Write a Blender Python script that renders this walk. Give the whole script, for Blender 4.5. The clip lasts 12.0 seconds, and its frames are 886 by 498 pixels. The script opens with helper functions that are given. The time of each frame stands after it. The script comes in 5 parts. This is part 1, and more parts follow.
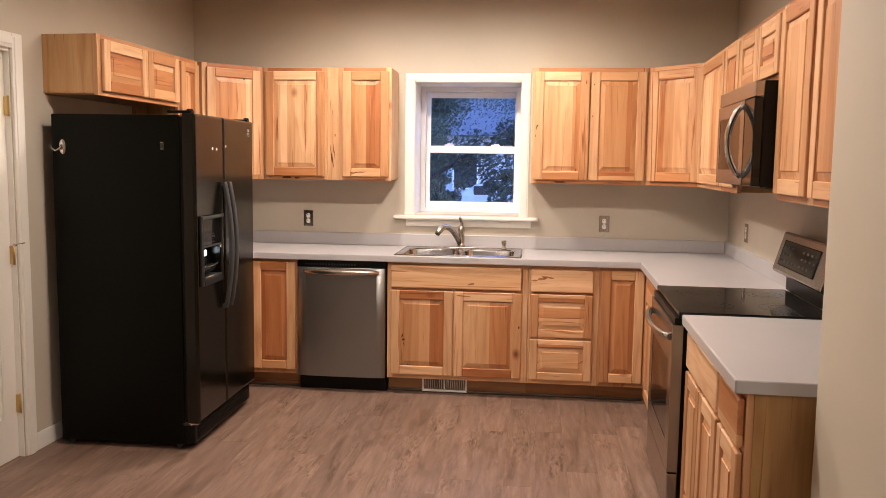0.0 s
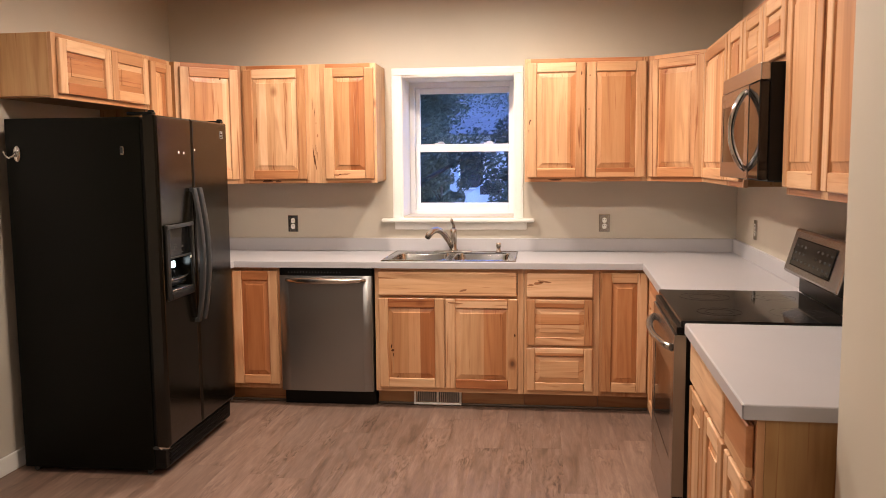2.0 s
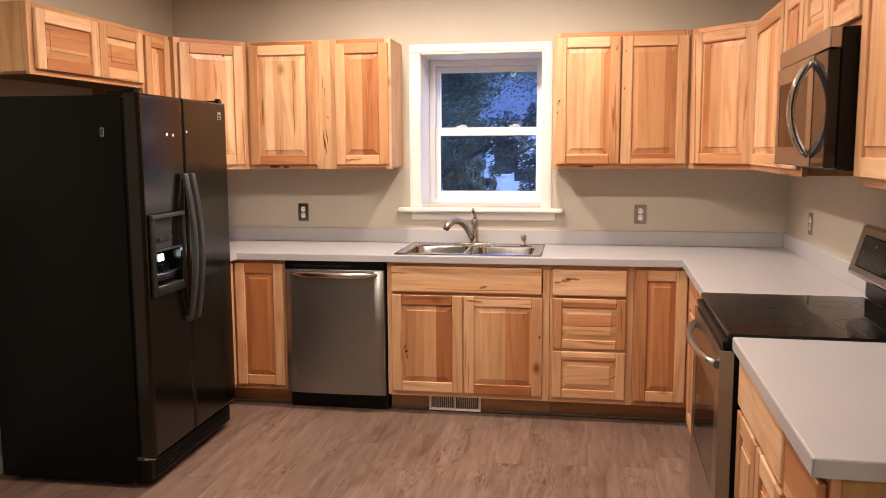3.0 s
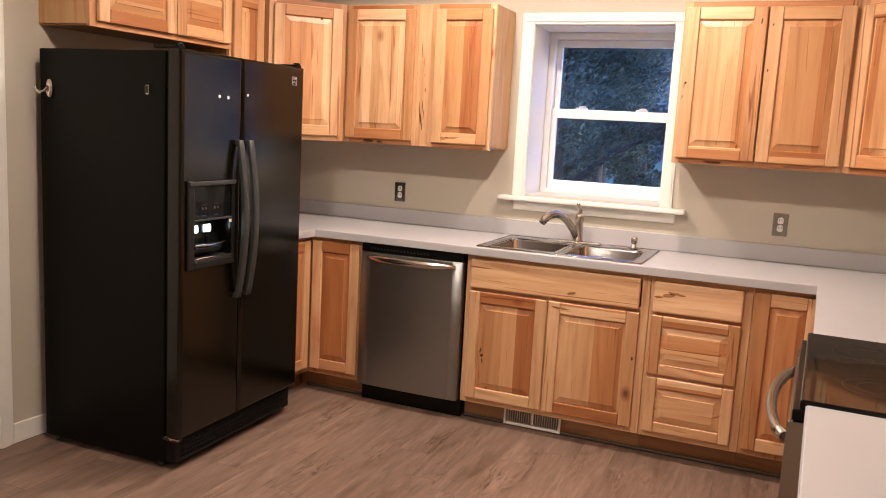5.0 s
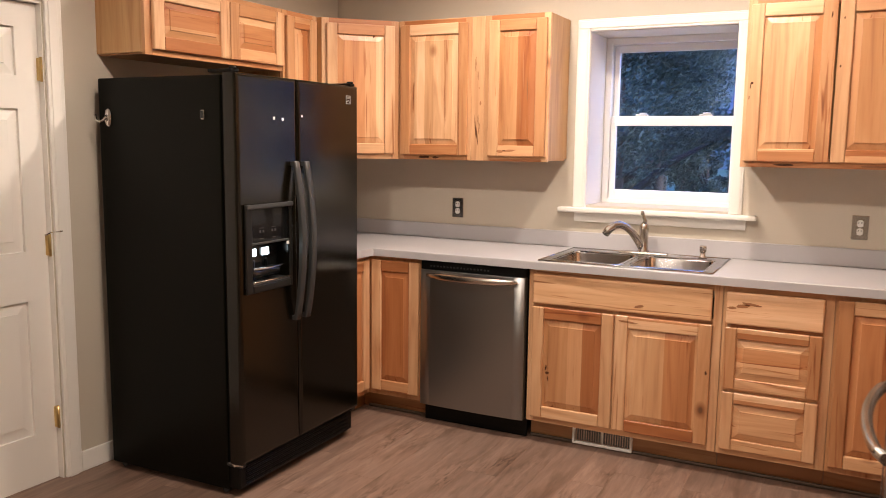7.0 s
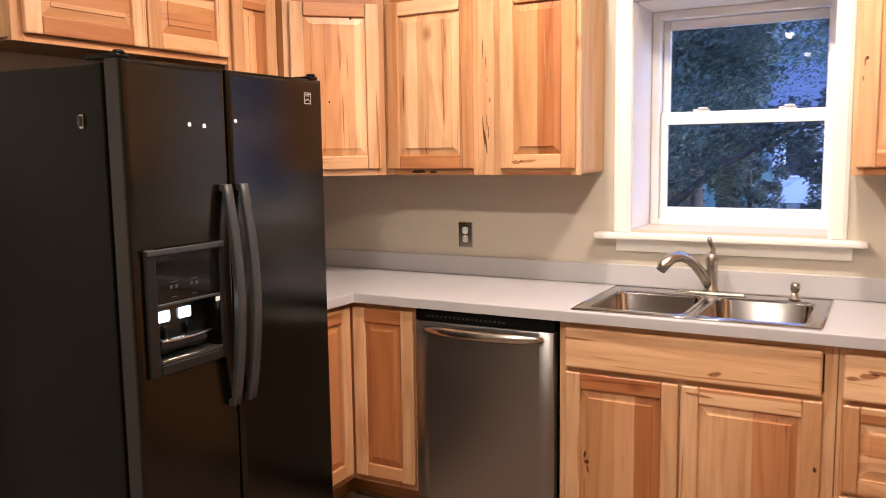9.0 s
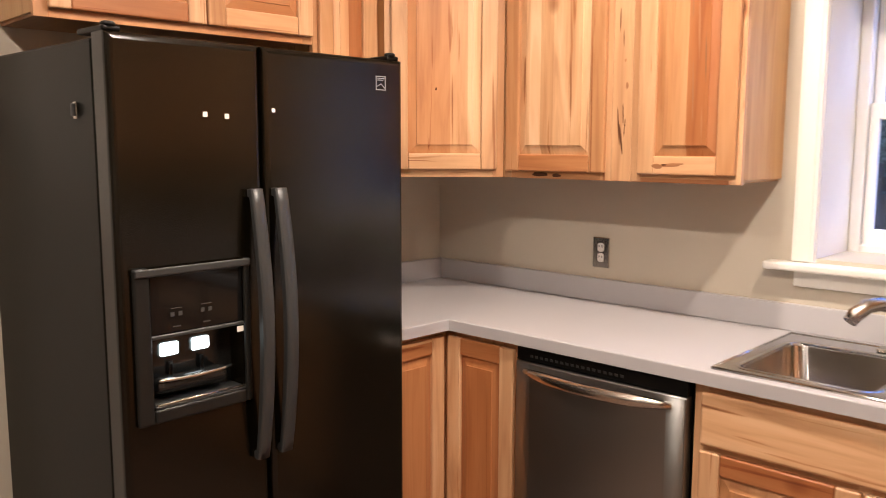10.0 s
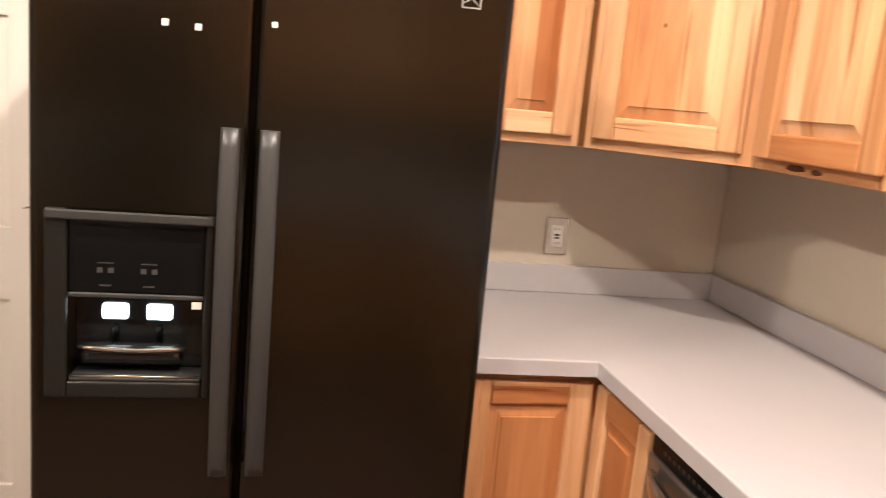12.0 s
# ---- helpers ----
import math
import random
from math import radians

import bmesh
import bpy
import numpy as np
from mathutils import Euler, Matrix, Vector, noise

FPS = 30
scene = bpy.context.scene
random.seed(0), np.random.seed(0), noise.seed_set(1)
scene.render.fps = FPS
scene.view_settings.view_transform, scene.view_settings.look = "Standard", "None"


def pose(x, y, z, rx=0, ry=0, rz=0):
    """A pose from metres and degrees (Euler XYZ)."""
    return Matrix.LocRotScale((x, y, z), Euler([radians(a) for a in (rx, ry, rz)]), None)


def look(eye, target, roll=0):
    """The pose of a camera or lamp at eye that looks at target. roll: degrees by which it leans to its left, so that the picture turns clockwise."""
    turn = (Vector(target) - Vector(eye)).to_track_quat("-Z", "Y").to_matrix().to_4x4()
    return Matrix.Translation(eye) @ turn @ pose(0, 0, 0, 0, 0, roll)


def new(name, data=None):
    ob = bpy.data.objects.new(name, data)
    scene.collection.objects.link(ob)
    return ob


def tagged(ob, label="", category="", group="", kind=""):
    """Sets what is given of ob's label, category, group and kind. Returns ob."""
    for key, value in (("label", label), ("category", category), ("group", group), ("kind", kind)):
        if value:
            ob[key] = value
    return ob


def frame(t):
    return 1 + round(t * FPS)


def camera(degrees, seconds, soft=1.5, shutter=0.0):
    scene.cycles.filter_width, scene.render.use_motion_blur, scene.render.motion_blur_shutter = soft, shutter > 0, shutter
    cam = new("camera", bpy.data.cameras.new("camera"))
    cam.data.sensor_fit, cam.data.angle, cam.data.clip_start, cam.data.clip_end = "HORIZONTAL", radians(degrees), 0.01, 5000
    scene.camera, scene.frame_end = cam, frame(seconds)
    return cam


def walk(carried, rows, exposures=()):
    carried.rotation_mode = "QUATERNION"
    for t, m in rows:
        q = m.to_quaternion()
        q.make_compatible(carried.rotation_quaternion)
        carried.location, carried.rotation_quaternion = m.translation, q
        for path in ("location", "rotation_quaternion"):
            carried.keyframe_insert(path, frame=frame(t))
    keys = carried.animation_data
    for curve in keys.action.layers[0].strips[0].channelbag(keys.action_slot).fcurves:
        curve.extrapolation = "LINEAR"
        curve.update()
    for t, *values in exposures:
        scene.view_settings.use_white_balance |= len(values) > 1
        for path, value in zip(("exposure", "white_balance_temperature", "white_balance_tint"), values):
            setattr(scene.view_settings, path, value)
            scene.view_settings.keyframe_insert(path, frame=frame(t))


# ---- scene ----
cam = camera(57.1, 12.0, 0.65, 0.4)
PATH = [
    (0, (0.163, 1.645, 1.512), (-0.049, 3.622, 1.302), 0.8),
    (0.5, (0.165, 1.644, 1.51), (-0.035, 3.624, 1.303), 0.8),
    (1, (0.128, 1.652, 1.506), (-0.061, 3.632, 1.294), 0.5),
    (1.5, (0.155, 1.73, 1.5), (-0.036, 3.709, 1.286), 0.1),
    (2, (0.26, 1.961, 1.505), (0.021, 3.936, 1.296), -0.5),
    (2.5, (0.283, 2.173, 1.487), (0.008, 4.141, 1.258), -0.4),
    (2.7, (0.277, 2.258, 1.499), (-0.009, 4.224, 1.263), -0.4),
    (4.3, (0.59, 2.898, 1.482), (0.008, 4.791, 1.202), 1.8),
    (4.5, (0.599, 2.939, 1.49), (0.004, 4.826, 1.203), 2.6),
    (5, (0.699, 3.027, 1.486), (-0.066, 4.851, 1.195), 3.1),
    (5.5, (0.709, 3.037, 1.476), (-0.079, 4.852, 1.183), 2.6),
    (6, (0.696, 3.03, 1.487), (-0.115, 4.835, 1.194), 2.0),
    (6.5, (0.713, 3.05, 1.49), (-0.132, 4.841, 1.214), 0.9),
    (7, (0.657, 3.105, 1.479), (-0.242, 4.873, 1.22), 0.7),
    (7.2, (0.588, 3.151, 1.467), (-0.311, 4.92, 1.216), 0.6),
    (8.8, (0.286, 3.944, 1.475), (-0.642, 5.7, 1.237), -1.3),
    (9, (0.278, 4.081, 1.479), (-0.681, 5.821, 1.244), -0.8),
    (9.5, (0.27, 4.446, 1.469), (-0.85, 6.084, 1.221), -0.4),
    (10, (0.222, 4.805, 1.499), (-1.145, 6.243, 1.247), 0.1),
    (10.5, (0.141, 5.154, 1.496), (-1.324, 6.492, 1.24), 1.0),
    (11, (0.175, 5.512, 1.478), (-1.581, 6.429, 1.203), 4.5),
    (11.5, (0.119, 5.792, 1.483), (-1.698, 6.566, 1.165), 4.5),
    (12, (0.067, 6.041, 1.485), (-1.858, 6.44, 1.117), 5.2),
]
walk(cam, [(t, look(eye, target, roll)) for t, eye, target, roll in PATH], [(0, 0.08), (7.2, 0.08), (9.0, 0.18), (9.5, 0.24), (10.0, 0.12), (10.5, 0.14), (11.0, 0.46), (12.0, 0.48)])

# ---- world, lamps and exposure ----
SKEW = -2.0                      # the side walls stand a little out of square
BACK = 7.43                      # face of the window wall
LEFT_CORNER = (-2.29, BACK)
RIGHT_CORNER = (1.52, BACK)
CEIL = 2.76

world = bpy.data.worlds.new("dusk")
scene.world = world
world.use_nodes = True
wn = world.node_tree
sky = wn.nodes.new("ShaderNodeTexSky")
sky.sky_type = "NISHITA"
sky.sun_disc = False
sky.sun_elevation = radians(6.0)
sky.sun_rotation = radians(100)
cool = wn.nodes.new("ShaderNodeMix")          # blue of dusk against the warm lamps
cool.data_type, cool.blend_type = "RGBA", "MULTIPLY"
cool.inputs[0].default_value = 1.0
cool.inputs[7].default_value = (0.30, 0.47, 1.25, 1)
wn.links.new(sky.outputs[0], cool.inputs[6])
wn.links.new(cool.outputs[2], wn.nodes["Background"].inputs[0])
wn.nodes["Background"].inputs[1].default_value = 3.1
scene.view_settings.exposure = 0.0


def ceiling_spot(place, watts, radius, colour, beam):
    """The lamp of a recessed ceiling light, shining down in a wide cone."""
    data = bpy.data.lights.new("recessed_lamp", "SPOT")
    data.energy, data.shadow_soft_size, data.color = watts, radius, colour
    data.spot_size, data.spot_blend = radians(beam[0]), beam[1]
    ob = new("recessed_lamp", data)
    ob.location = place
    return ob


WARM = (1.0, 0.835, 0.71)
# the last four are unseen, added as fill from the adjoining room
CANS = [(-0.86, 4.80), (0.05, 4.80), (-0.86, 6.38), (0.05, 6.38), (-0.8, 1.4), (1.2, 1.4), (-0.8, -0.8), (1.2, -0.8)]
WATTS = [95, 95, 116, 116, 62, 62, 38, 38]
BEAMS = [(174, 0.6), (174, 0.6), (172, 0.72), (172, 0.72)] + [(174, 0.6)] * 4      # narrower, softer cone for the window pair, to dim the upper wall
for (cx, cy), watts, beam in zip(CANS, WATTS, BEAMS):
    ceiling_spot((cx, cy, CEIL - 0.02), watts, 0.045, WARM, beam)


# ---- materials ----
def material(name):
    m = bpy.data.materials.new(name)
    m.use_nodes = True
    t = m.node_tree
    return m, t, t.nodes["Principled BSDF"]


def node(t, kind, links=(), **values):
    n = t.nodes.new(kind)
    for k, v in values.items():
        if k in ("operation", "blend_type", "data_type", "noise_dimensions", "feature", "interpolation_type", "wave_type", "bands_direction"):
            if k == "operation":
                n.operation = v
            elif k == "blend_type":
                n.blend_type = v
            elif k == "data_type":
                n.data_type = v
            elif k == "noise_dimensions":
                n.noise_dimensions = v
            elif k == "feature":
                n.feature = v
        else:
            n.inputs[k.replace("_", " ")].default_value = v
    for src, dst in links:
        t.links.new(src, n.inputs[dst])
    return n


def ramp(t, src, stops):
    n = t.nodes.new("ShaderNodeValToRGB")
    el = n.color_ramp.elements
    el[0].position, el[0].color = stops[0][0], (*stops[0][1], 1)
    el[1].position, el[1].color = stops[-1][0], (*stops[-1][1], 1)
    for p, c in stops[1:-1]:
        e = el.new(p)
        e.color = (*c, 1)
    t.links.new(src, n.inputs[0])
    return n


def mix(t, fac, a, b, how="MIX"):
    n = t.nodes.new("ShaderNodeMix")
    n.data_type = "RGBA"
    n.blend_type = how
    for v, i in ((fac, 0), (a, 6), (b, 7)):
        if isinstance(v, (int, float)):
            n.inputs[i].default_value = v
        elif isinstance(v, tuple):
            n.inputs[i].default_value = (*v, 1) if len(v) == 3 else v
        else:
            t.links.new(v, n.inputs[i])
    return n.outputs[2]


def bump(t, bsdf, height, strength, distance):
    n = node(t, "ShaderNodeBump", [(height, "Height")], Strength=strength, Distance=distance)
    t.links.new(n.outputs[0], bsdf.inputs["Normal"])


def mapped(t, scale, random_shift=True):
    """Object coordinates, shifted at random from object to object, and scaled."""
    co = t.nodes.new("ShaderNodeTexCoord").outputs["Object"]
    if random_shift:
        r = t.nodes.new("ShaderNodeObjectInfo").outputs["Random"]
        k = node(t, "ShaderNodeMath", [(r, 0)], operation="MULTIPLY")
        k.inputs[1].default_value = 37.0
        c = t.nodes.new("ShaderNodeCombineXYZ")
        for i in range(3):
            t.links.new(k.outputs[0], c.inputs[i])
        a = node(t, "ShaderNodeVectorMath", [(co, 0), (c.outputs[0], 1)], operation="ADD")
        co = a.outputs[0]
    m = node(t, "ShaderNodeMapping", [(co, "Vector")])
    m.inputs["Scale"].default_value = scale
    return m.outputs[0]


def hickory(name, grain, staves=True, tint=(1.0, 0.955, 1.0)):
    """Clear-finished rustic hickory, glued up of staves; grain: the axis along which it runs."""
    m, t, b = material(name)
    along = {"x": (1.0, 11, 11), "y": (11, 1.0, 11), "z": (11, 11, 1.0)}[grain]
    fine = node(t, "ShaderNodeTexNoise", [(mapped(t, tuple(v * 5 if v > 2 else v * 2.2 for v in along)), "Vector")], Scale=2.0, Detail=4.0, Roughness=0.6, Distortion=0.4)
    wavy = node(t, "ShaderNodeTexNoise", [(mapped(t, along), "Vector")], Scale=1.4, Detail=3.0, Roughness=0.5, Distortion=1.5)
    base = ramp(t, wavy.outputs[0], [(0.28, (0.430, 0.228, 0.104)), (0.46, (0.540, 0.316, 0.152)), (0.68, (0.600, 0.378, 0.196))])
    lines = ramp(t, fine.outputs[0], [(0.28, (0.93, 0.905, 0.88)), (0.50, (1, 1, 1)), (0.75, (1.03, 1.03, 1.03))])
    col = mix(t, 0.9, base.outputs[0], lines.outputs[0], "MULTIPLY")
    if staves:
        # stave by stave the tone jumps from pale sapwood to brown heartwood
        s = node(t, "ShaderNodeSeparateXYZ", [(mapped(t, (1, 1, 1)), "Vector")])
        axis = s.outputs[2] if grain == "x" else s.outputs[0]
        wob = node(t, "ShaderNodeTexNoise", [(axis, "W")], noise_dimensions="1D", Scale=5.0, Detail=0.0)
        k = node(t, "ShaderNodeMath", [(axis, 0)], operation="MULTIPLY")
        k.inputs[1].default_value = 10.0
        w2 = node(t, "ShaderNodeMath", [(wob.outputs[0], 0)], operation="MULTIPLY")
        w2.inputs[1].default_value = 2.4
        a = node(t, "ShaderNodeMath", [(k.outputs[0], 0), (w2.outputs[0], 1)], operation="ADD")
        f = node(t, "ShaderNodeMath", [(a.outputs[0], 0)], operation="FLOOR")
        w = t.nodes.new("ShaderNodeTexWhiteNoise")
        w.noise_dimensions = "1D"
        t.links.new(f.outputs[0], w.inputs["W"])
        tone = ramp(t, w.outputs["Value"], [(0.0, (0.70, 0.48, 0.34)), (0.26, (0.88, 0.68, 0.53)), (0.30, (0.98, 0.94, 0.89)), (0.58, (1.08, 1.10, 1.10)), (1.0, (1.30, 1.42, 1.58))])
        col = mix(t, 0.95, col, tone.outputs[0], "MULTIPLY")
    # dark mineral streaks and knots, few and far between
    kn = node(t, "ShaderNodeTexNoise", [(mapped(t, tuple(v * 2.4 if v > 2 else v * 0.9 for v in along)), "Vector")], Scale=1.3, Detail=3.0, Distortion=1.2)
    streak = ramp(t, kn.outputs[0], [(0.640, (1, 1, 1)), (0.675, (0.74, 0.56, 0.42)), (0.72, (0.50, 0.32, 0.22)), (0.78, (0.28, 0.16, 0.10))])
    col = mix(t, 0.9, col, streak.outputs[0], "MULTIPLY")
    spots = node(t, "ShaderNodeTexVoronoi", [(mapped(t, (3.6, 0.6, 2.4) if grain == "z" else (2.4, 0.6, 3.6)), "Vector")], Scale=1.0, Randomness=1.0)
    knot = ramp(t, spots.outputs["Distance"], [(0.026, (0.14, 0.075, 0.045)), (0.045, (0.46, 0.30, 0.20)), (0.11, (1, 1, 1))])
    col = mix(t, 0.85, col, knot.outputs[0], "MULTIPLY")
    r = t.nodes.new("ShaderNodeObjectInfo").outputs["Random"]
    own = ramp(t, r, [(0.0, (0.80, 0.66, 0.55)), (0.25, (0.95, 0.87, 0.80)), (0.5, (1.02, 1.02, 1.02)), (1.0, (1.18, 1.24, 1.32))])
    col = mix(t, 1.0, col, own.outputs[0], "MULTIPLY")
    col = mix(t, 1.0, col, tint, "MULTIPLY")
    t.links.new(col, b.inputs["Base Color"])
    b.inputs["Roughness"].default_value = 0.42
    b.inputs["Coat Weight"].default_value = 0.18
    b.inputs["Coat Roughness"].default_value = 0.24
    bump(t, b, fine.outputs[0], 0.04, 0.001)
    return m


def plain(name, colour, rough=0.5, metal=0.0, grain=40.0, spread=0.06, relief=0.05, depth=0.001, spec=0.5):
    """Paint, plastic or metal with a little unevenness of tone, gloss and surface."""
    m, t, b = material(name)
    co = mapped(t, (1, 1, 1))
    n1 = node(t, "ShaderNodeTexNoise", [(co, "Vector")], Scale=grain, Detail=4.0)
    n2 = node(t, "ShaderNodeTexNoise", [(co, "Vector")], Scale=2.3, Detail=3.0)
    lo = tuple(c * (1 - spread) for c in colour)
    hi = tuple(min(1, c * (1 + spread)) for c in colour)
    c1 = ramp(t, n2.outputs[0], [(0.3, lo), (0.7, hi)])
    t.links.new(c1.outputs[0], b.inputs["Base Color"])
    rr = node(t, "ShaderNodeMapRange", [(n1.outputs[0], 0)])
    rr.inputs[3].default_value, rr.inputs[4].default_value = max(0.02, rough - 0.05), min(1, rough + 0.05)
    t.links.new(rr.outputs[0], b.inputs["Roughness"])
    b.inputs["Metallic"].default_value = metal
    b.inputs["Specular IOR Level"].default_value = spec
    if relief:
        bump(t, b, n1.outputs[0], relief, depth)
    return m


def brushed(name, colour, axis, rough=0.28):
    """Brushed metal, the brush marks along the axis."""
    m, t, b = material(name)
    along = {"x": (2, 260, 260), "y": (260, 2, 260), "z": (260, 260, 2)}[axis]
    n = node(t, "ShaderNodeTexNoise", [(mapped(t, along), "Vector")], Scale=1.0, Detail=3.0)
    big = node(t, "ShaderNodeTexNoise", [(mapped(t, (3, 3, 3)), "Vector")], Scale=1.0, Detail=2.0)
    c = ramp(t, n.outputs[0], [(0.2, tuple(v * 0.975 for v in colour)), (0.8, colour)])
    t.links.new(mix(t, 0.15, c.outputs[0], big.outputs[0], "MULTIPLY"), b.inputs["Base Color"])
    b.inputs["Metallic"].default_value = 1.0
    rr = node(t, "ShaderNodeMapRange", [(n.outputs[0], 0)])
    rr.inputs[3].default_value, rr.inputs[4].default_value = rough - 0.004, rough + 0.006
    t.links.new(rr.outputs[0], b.inputs["Roughness"])
    return m


WOOD_V = hickory("hickory_upright", "z")
WOOD_H = hickory("hickory_level", "x")
WOOD_S = hickory("hickory_stile", "z", staves=False)
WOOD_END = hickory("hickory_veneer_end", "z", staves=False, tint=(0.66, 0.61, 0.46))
WOOD_SIDE = hickory("hickory_veneer_side", "z", staves=False, tint=(0.90, 0.85, 0.74))
WOOD_KICK = hickory("hickory_toe_kick", "x", staves=False, tint=(0.66, 0.56, 0.46))
WOOD_IN = hickory("hickory_underside", "y", staves=False, tint=(0.8, 0.72, 0.6))
WALL = plain("greige_wall_paint", (0.54, 0.490, 0.405), 0.62, grain=160, spread=0.03, relief=0.10, depth=0.001)
CEIL_PAINT = plain("white_ceiling_paint", (0.78, 0.76, 0.72), 0.8, grain=120, spread=0.02, relief=0.2)
TRIM = plain("white_trim_paint", (0.80, 0.78, 0.73), 0.35, grain=30, spread=0.02, relief=0.03)
VINYL = plain("white_window_vinyl", (0.82, 0.82, 0.81), 0.3, grain=30, spread=0.01, relief=0.0)
LAMINATE = plain("pale_grey_laminate", (0.455, 0.446, 0.462), 0.33, grain=420, spread=0.03, relief=0.06, depth=0.0004)
BLACK_SIDE = plain("black_textured_steel", (0.0022, 0.0022, 0.0012), 0.30, grain=420, spread=0.15, relief=0.40, depth=0.0007, spec=0.12)
BLACK_DOOR = plain("black_glossy_door", (0.0036, 0.0026, 0.0012), 0.15, grain=380, spread=0.15, relief=0.30, depth=0.0006, spec=0.48)
BLACK_PLASTIC = plain("black_plastic", (0.0025, 0.0025, 0.0024), 0.34, grain=200, relief=0.03, spec=0.2)
BEZEL = plain("black_bezel_plastic", (0.011, 0.011, 0.010), 0.36, grain=200, relief=0.04, spec=0.28)
DARK_GREY = plain("dark_grey_plastic", (0.032, 0.034, 0.034), 0.40, grain=200, relief=0.05)
BLACK_GLASS = plain("black_ceramic_glass", (0.006, 0.006, 0.006), 0.05, grain=60, relief=0.0, spec=0.3)
STEEL_V = brushed("brushed_steel_upright", (0.345, 0.347, 0.342), "z", 0.36)
STEEL_H = brushed("brushed_steel_level", (0.44, 0.41, 0.385), "x", 0.27)
SINK_STEEL = brushed("sink_steel", (0.56, 0.545, 0.53), "x", 0.15)
CHROME = plain("polished_chrome", (0.75, 0.74, 0.72), 0.08, 1.0, relief=0.0)
NICKEL = plain("brushed_nickel", (0.52, 0.48, 0.43), 0.24, 1.0, grain=200, relief=0.03)
BRASS = plain("brass", (0.62, 0.46, 0.20), 0.30, 1.0, relief=0.03)
WHITE_PLASTIC = plain("white_plastic", (0.78, 0.76, 0.72), 0.35, relief=0.0)


def glass(name):
    m, t, b = material(name)
    b.inputs["Transmission Weight"].default_value = 1.0
    b.inputs["Roughness"].default_value = 0.0
    b.inputs["IOR"].default_value = 1.45
    return m


PANE = glass("window_glass")


def glow(name, colour, strength):
    m, t, b = material(name)
    b.inputs["Base Color"].default_value = (*colour, 1)
    b.inputs["Emission Color"].default_value = (*colour, 1)
    b.inputs["Emission Strength"].default_value = strength
    return m


# ---- mesh helpers ----
def box(x0, x1, y0, y1, z0, z1, bevel=0.0, segs=1, bm=None):
    own = bm is None
    b = bmesh.new()
    v = [b.verts.new(p) for p in ((x0, y0, z0), (x1, y0, z0), (x1, y1, z0), (x0, y1, z0), (x0, y0, z1), (x1, y0, z1), (x1, y1, z1), (x0, y1, z1))]
    for f in ((3, 2, 1, 0), (4, 5, 6, 7), (0, 1, 5, 4), (1, 2, 6, 5), (2, 3, 7, 6), (3, 0, 4, 7)):
        b.faces.new([v[i] for i in f])
    if bevel:
        bmesh.ops.bevel(b, geom=b.edges[:], offset=bevel, segments=segs, affect="EDGES", profile=0.5)
    if own:
        return b
    me = bpy.data.meshes.new("tmp")
    b.to_mesh(me)
    b.free()
    bm.from_mesh(me)
    bpy.data.meshes.remove(me)
    return bm


def tube(points, radius, sides=12, bm=None, squash=1.0):
    """A round bar along a line of points; radius: one number or one for each point."""
    bm = bm or bmesh.new()
    pts = [Vector(p) for p in points]
    rad = radius if isinstance(radius, (list, tuple)) else [radius] * len(pts)
    rings = []
    side = None
    for i, p in enumerate(pts):
        d = (pts[min(i + 1, len(pts) - 1)] - pts[max(i - 1, 0)]).normalized()
        if side is None:
            side = d.orthogonal().normalized()
        side = (side - d * side.dot(d)).normalized()
        up = d.cross(side)
        rings.append([bm.verts.new(p + rad[i] * (math.cos(a) * side + squash * math.sin(a) * up)) for a in (2 * math.pi * k / sides for k in range(sides))])
    for a, b in zip(rings, rings[1:]):
        for k in range(sides):
            f = bm.faces.new((a[k], a[(k + 1) % sides], b[(k + 1) % sides], b[k]))
            f.smooth = True
    bm.faces.new(rings[0][::-1])
    bm.faces.new(rings[-1])
    return bm


def lathe(profile, centre=(0, 0, 0), sides=20, bm=None):
    """A turned body: profile of (radius, height) about an upright axis."""
    bm = bm or bmesh.new()
    c = Vector(centre)
    rings = [[bm.verts.new(c + Vector((r * math.cos(2 * math.pi * k / sides), r * math.sin(2 * math.pi * k / sides), z))) for k in range(sides)] for r, z in profile]
    for a, b in zip(rings, rings[1:]):
        for k in range(sides):
            f = bm.faces.new((a[k], a[(k + 1) % sides], b[(k + 1) % sides], b[k]))
            f.smooth = True
    bm.faces.new(rings[0][::-1])
    bm.faces.new(rings[-1])
    return bm


def prism(outline, z0, z1, bevel=0.0):
    """An upright prism over a plan outline (counter-clockwise)."""
    bm = bmesh.new()
    lo = [bm.verts.new((x, y, z0)) for x, y in outline]
    hi = [bm.verts.new((x, y, z1)) for x, y in outline]
    n = len(outline)
    bm.faces.new(lo[::-1])
    bm.faces.new(hi)
    for i in range(n):
        bm.faces.new((lo[i], lo[(i + 1) % n], hi[(i + 1) % n], hi[i]))
    if bevel:
        bmesh.ops.bevel(bm, geom=bm.edges[:], offset=bevel, segments=2, affect="EDGES", profile=0.5)
    return bm


def mesh_object(name, bm, mat):
    me = bpy.data.meshes.new(name)
    bmesh.ops.recalc_face_normals(bm, faces=bm.faces[:])
    bm.to_mesh(me)
    bm.free()
    me.materials.append(mat)
    return new(name, me)


def part(name, bm, mat, parent, label=""):
    ob = mesh_object(name, bm, mat)
    ob.parent = parent
    if label:
        ob["label"] = label
    return ob


def thing(name, m, label, category, group="", kind=""):
    ob = new(name)
    ob.empty_display_size = 0.1
    ob.matrix_basis = m
    return tagged(ob, label, category, group, kind)


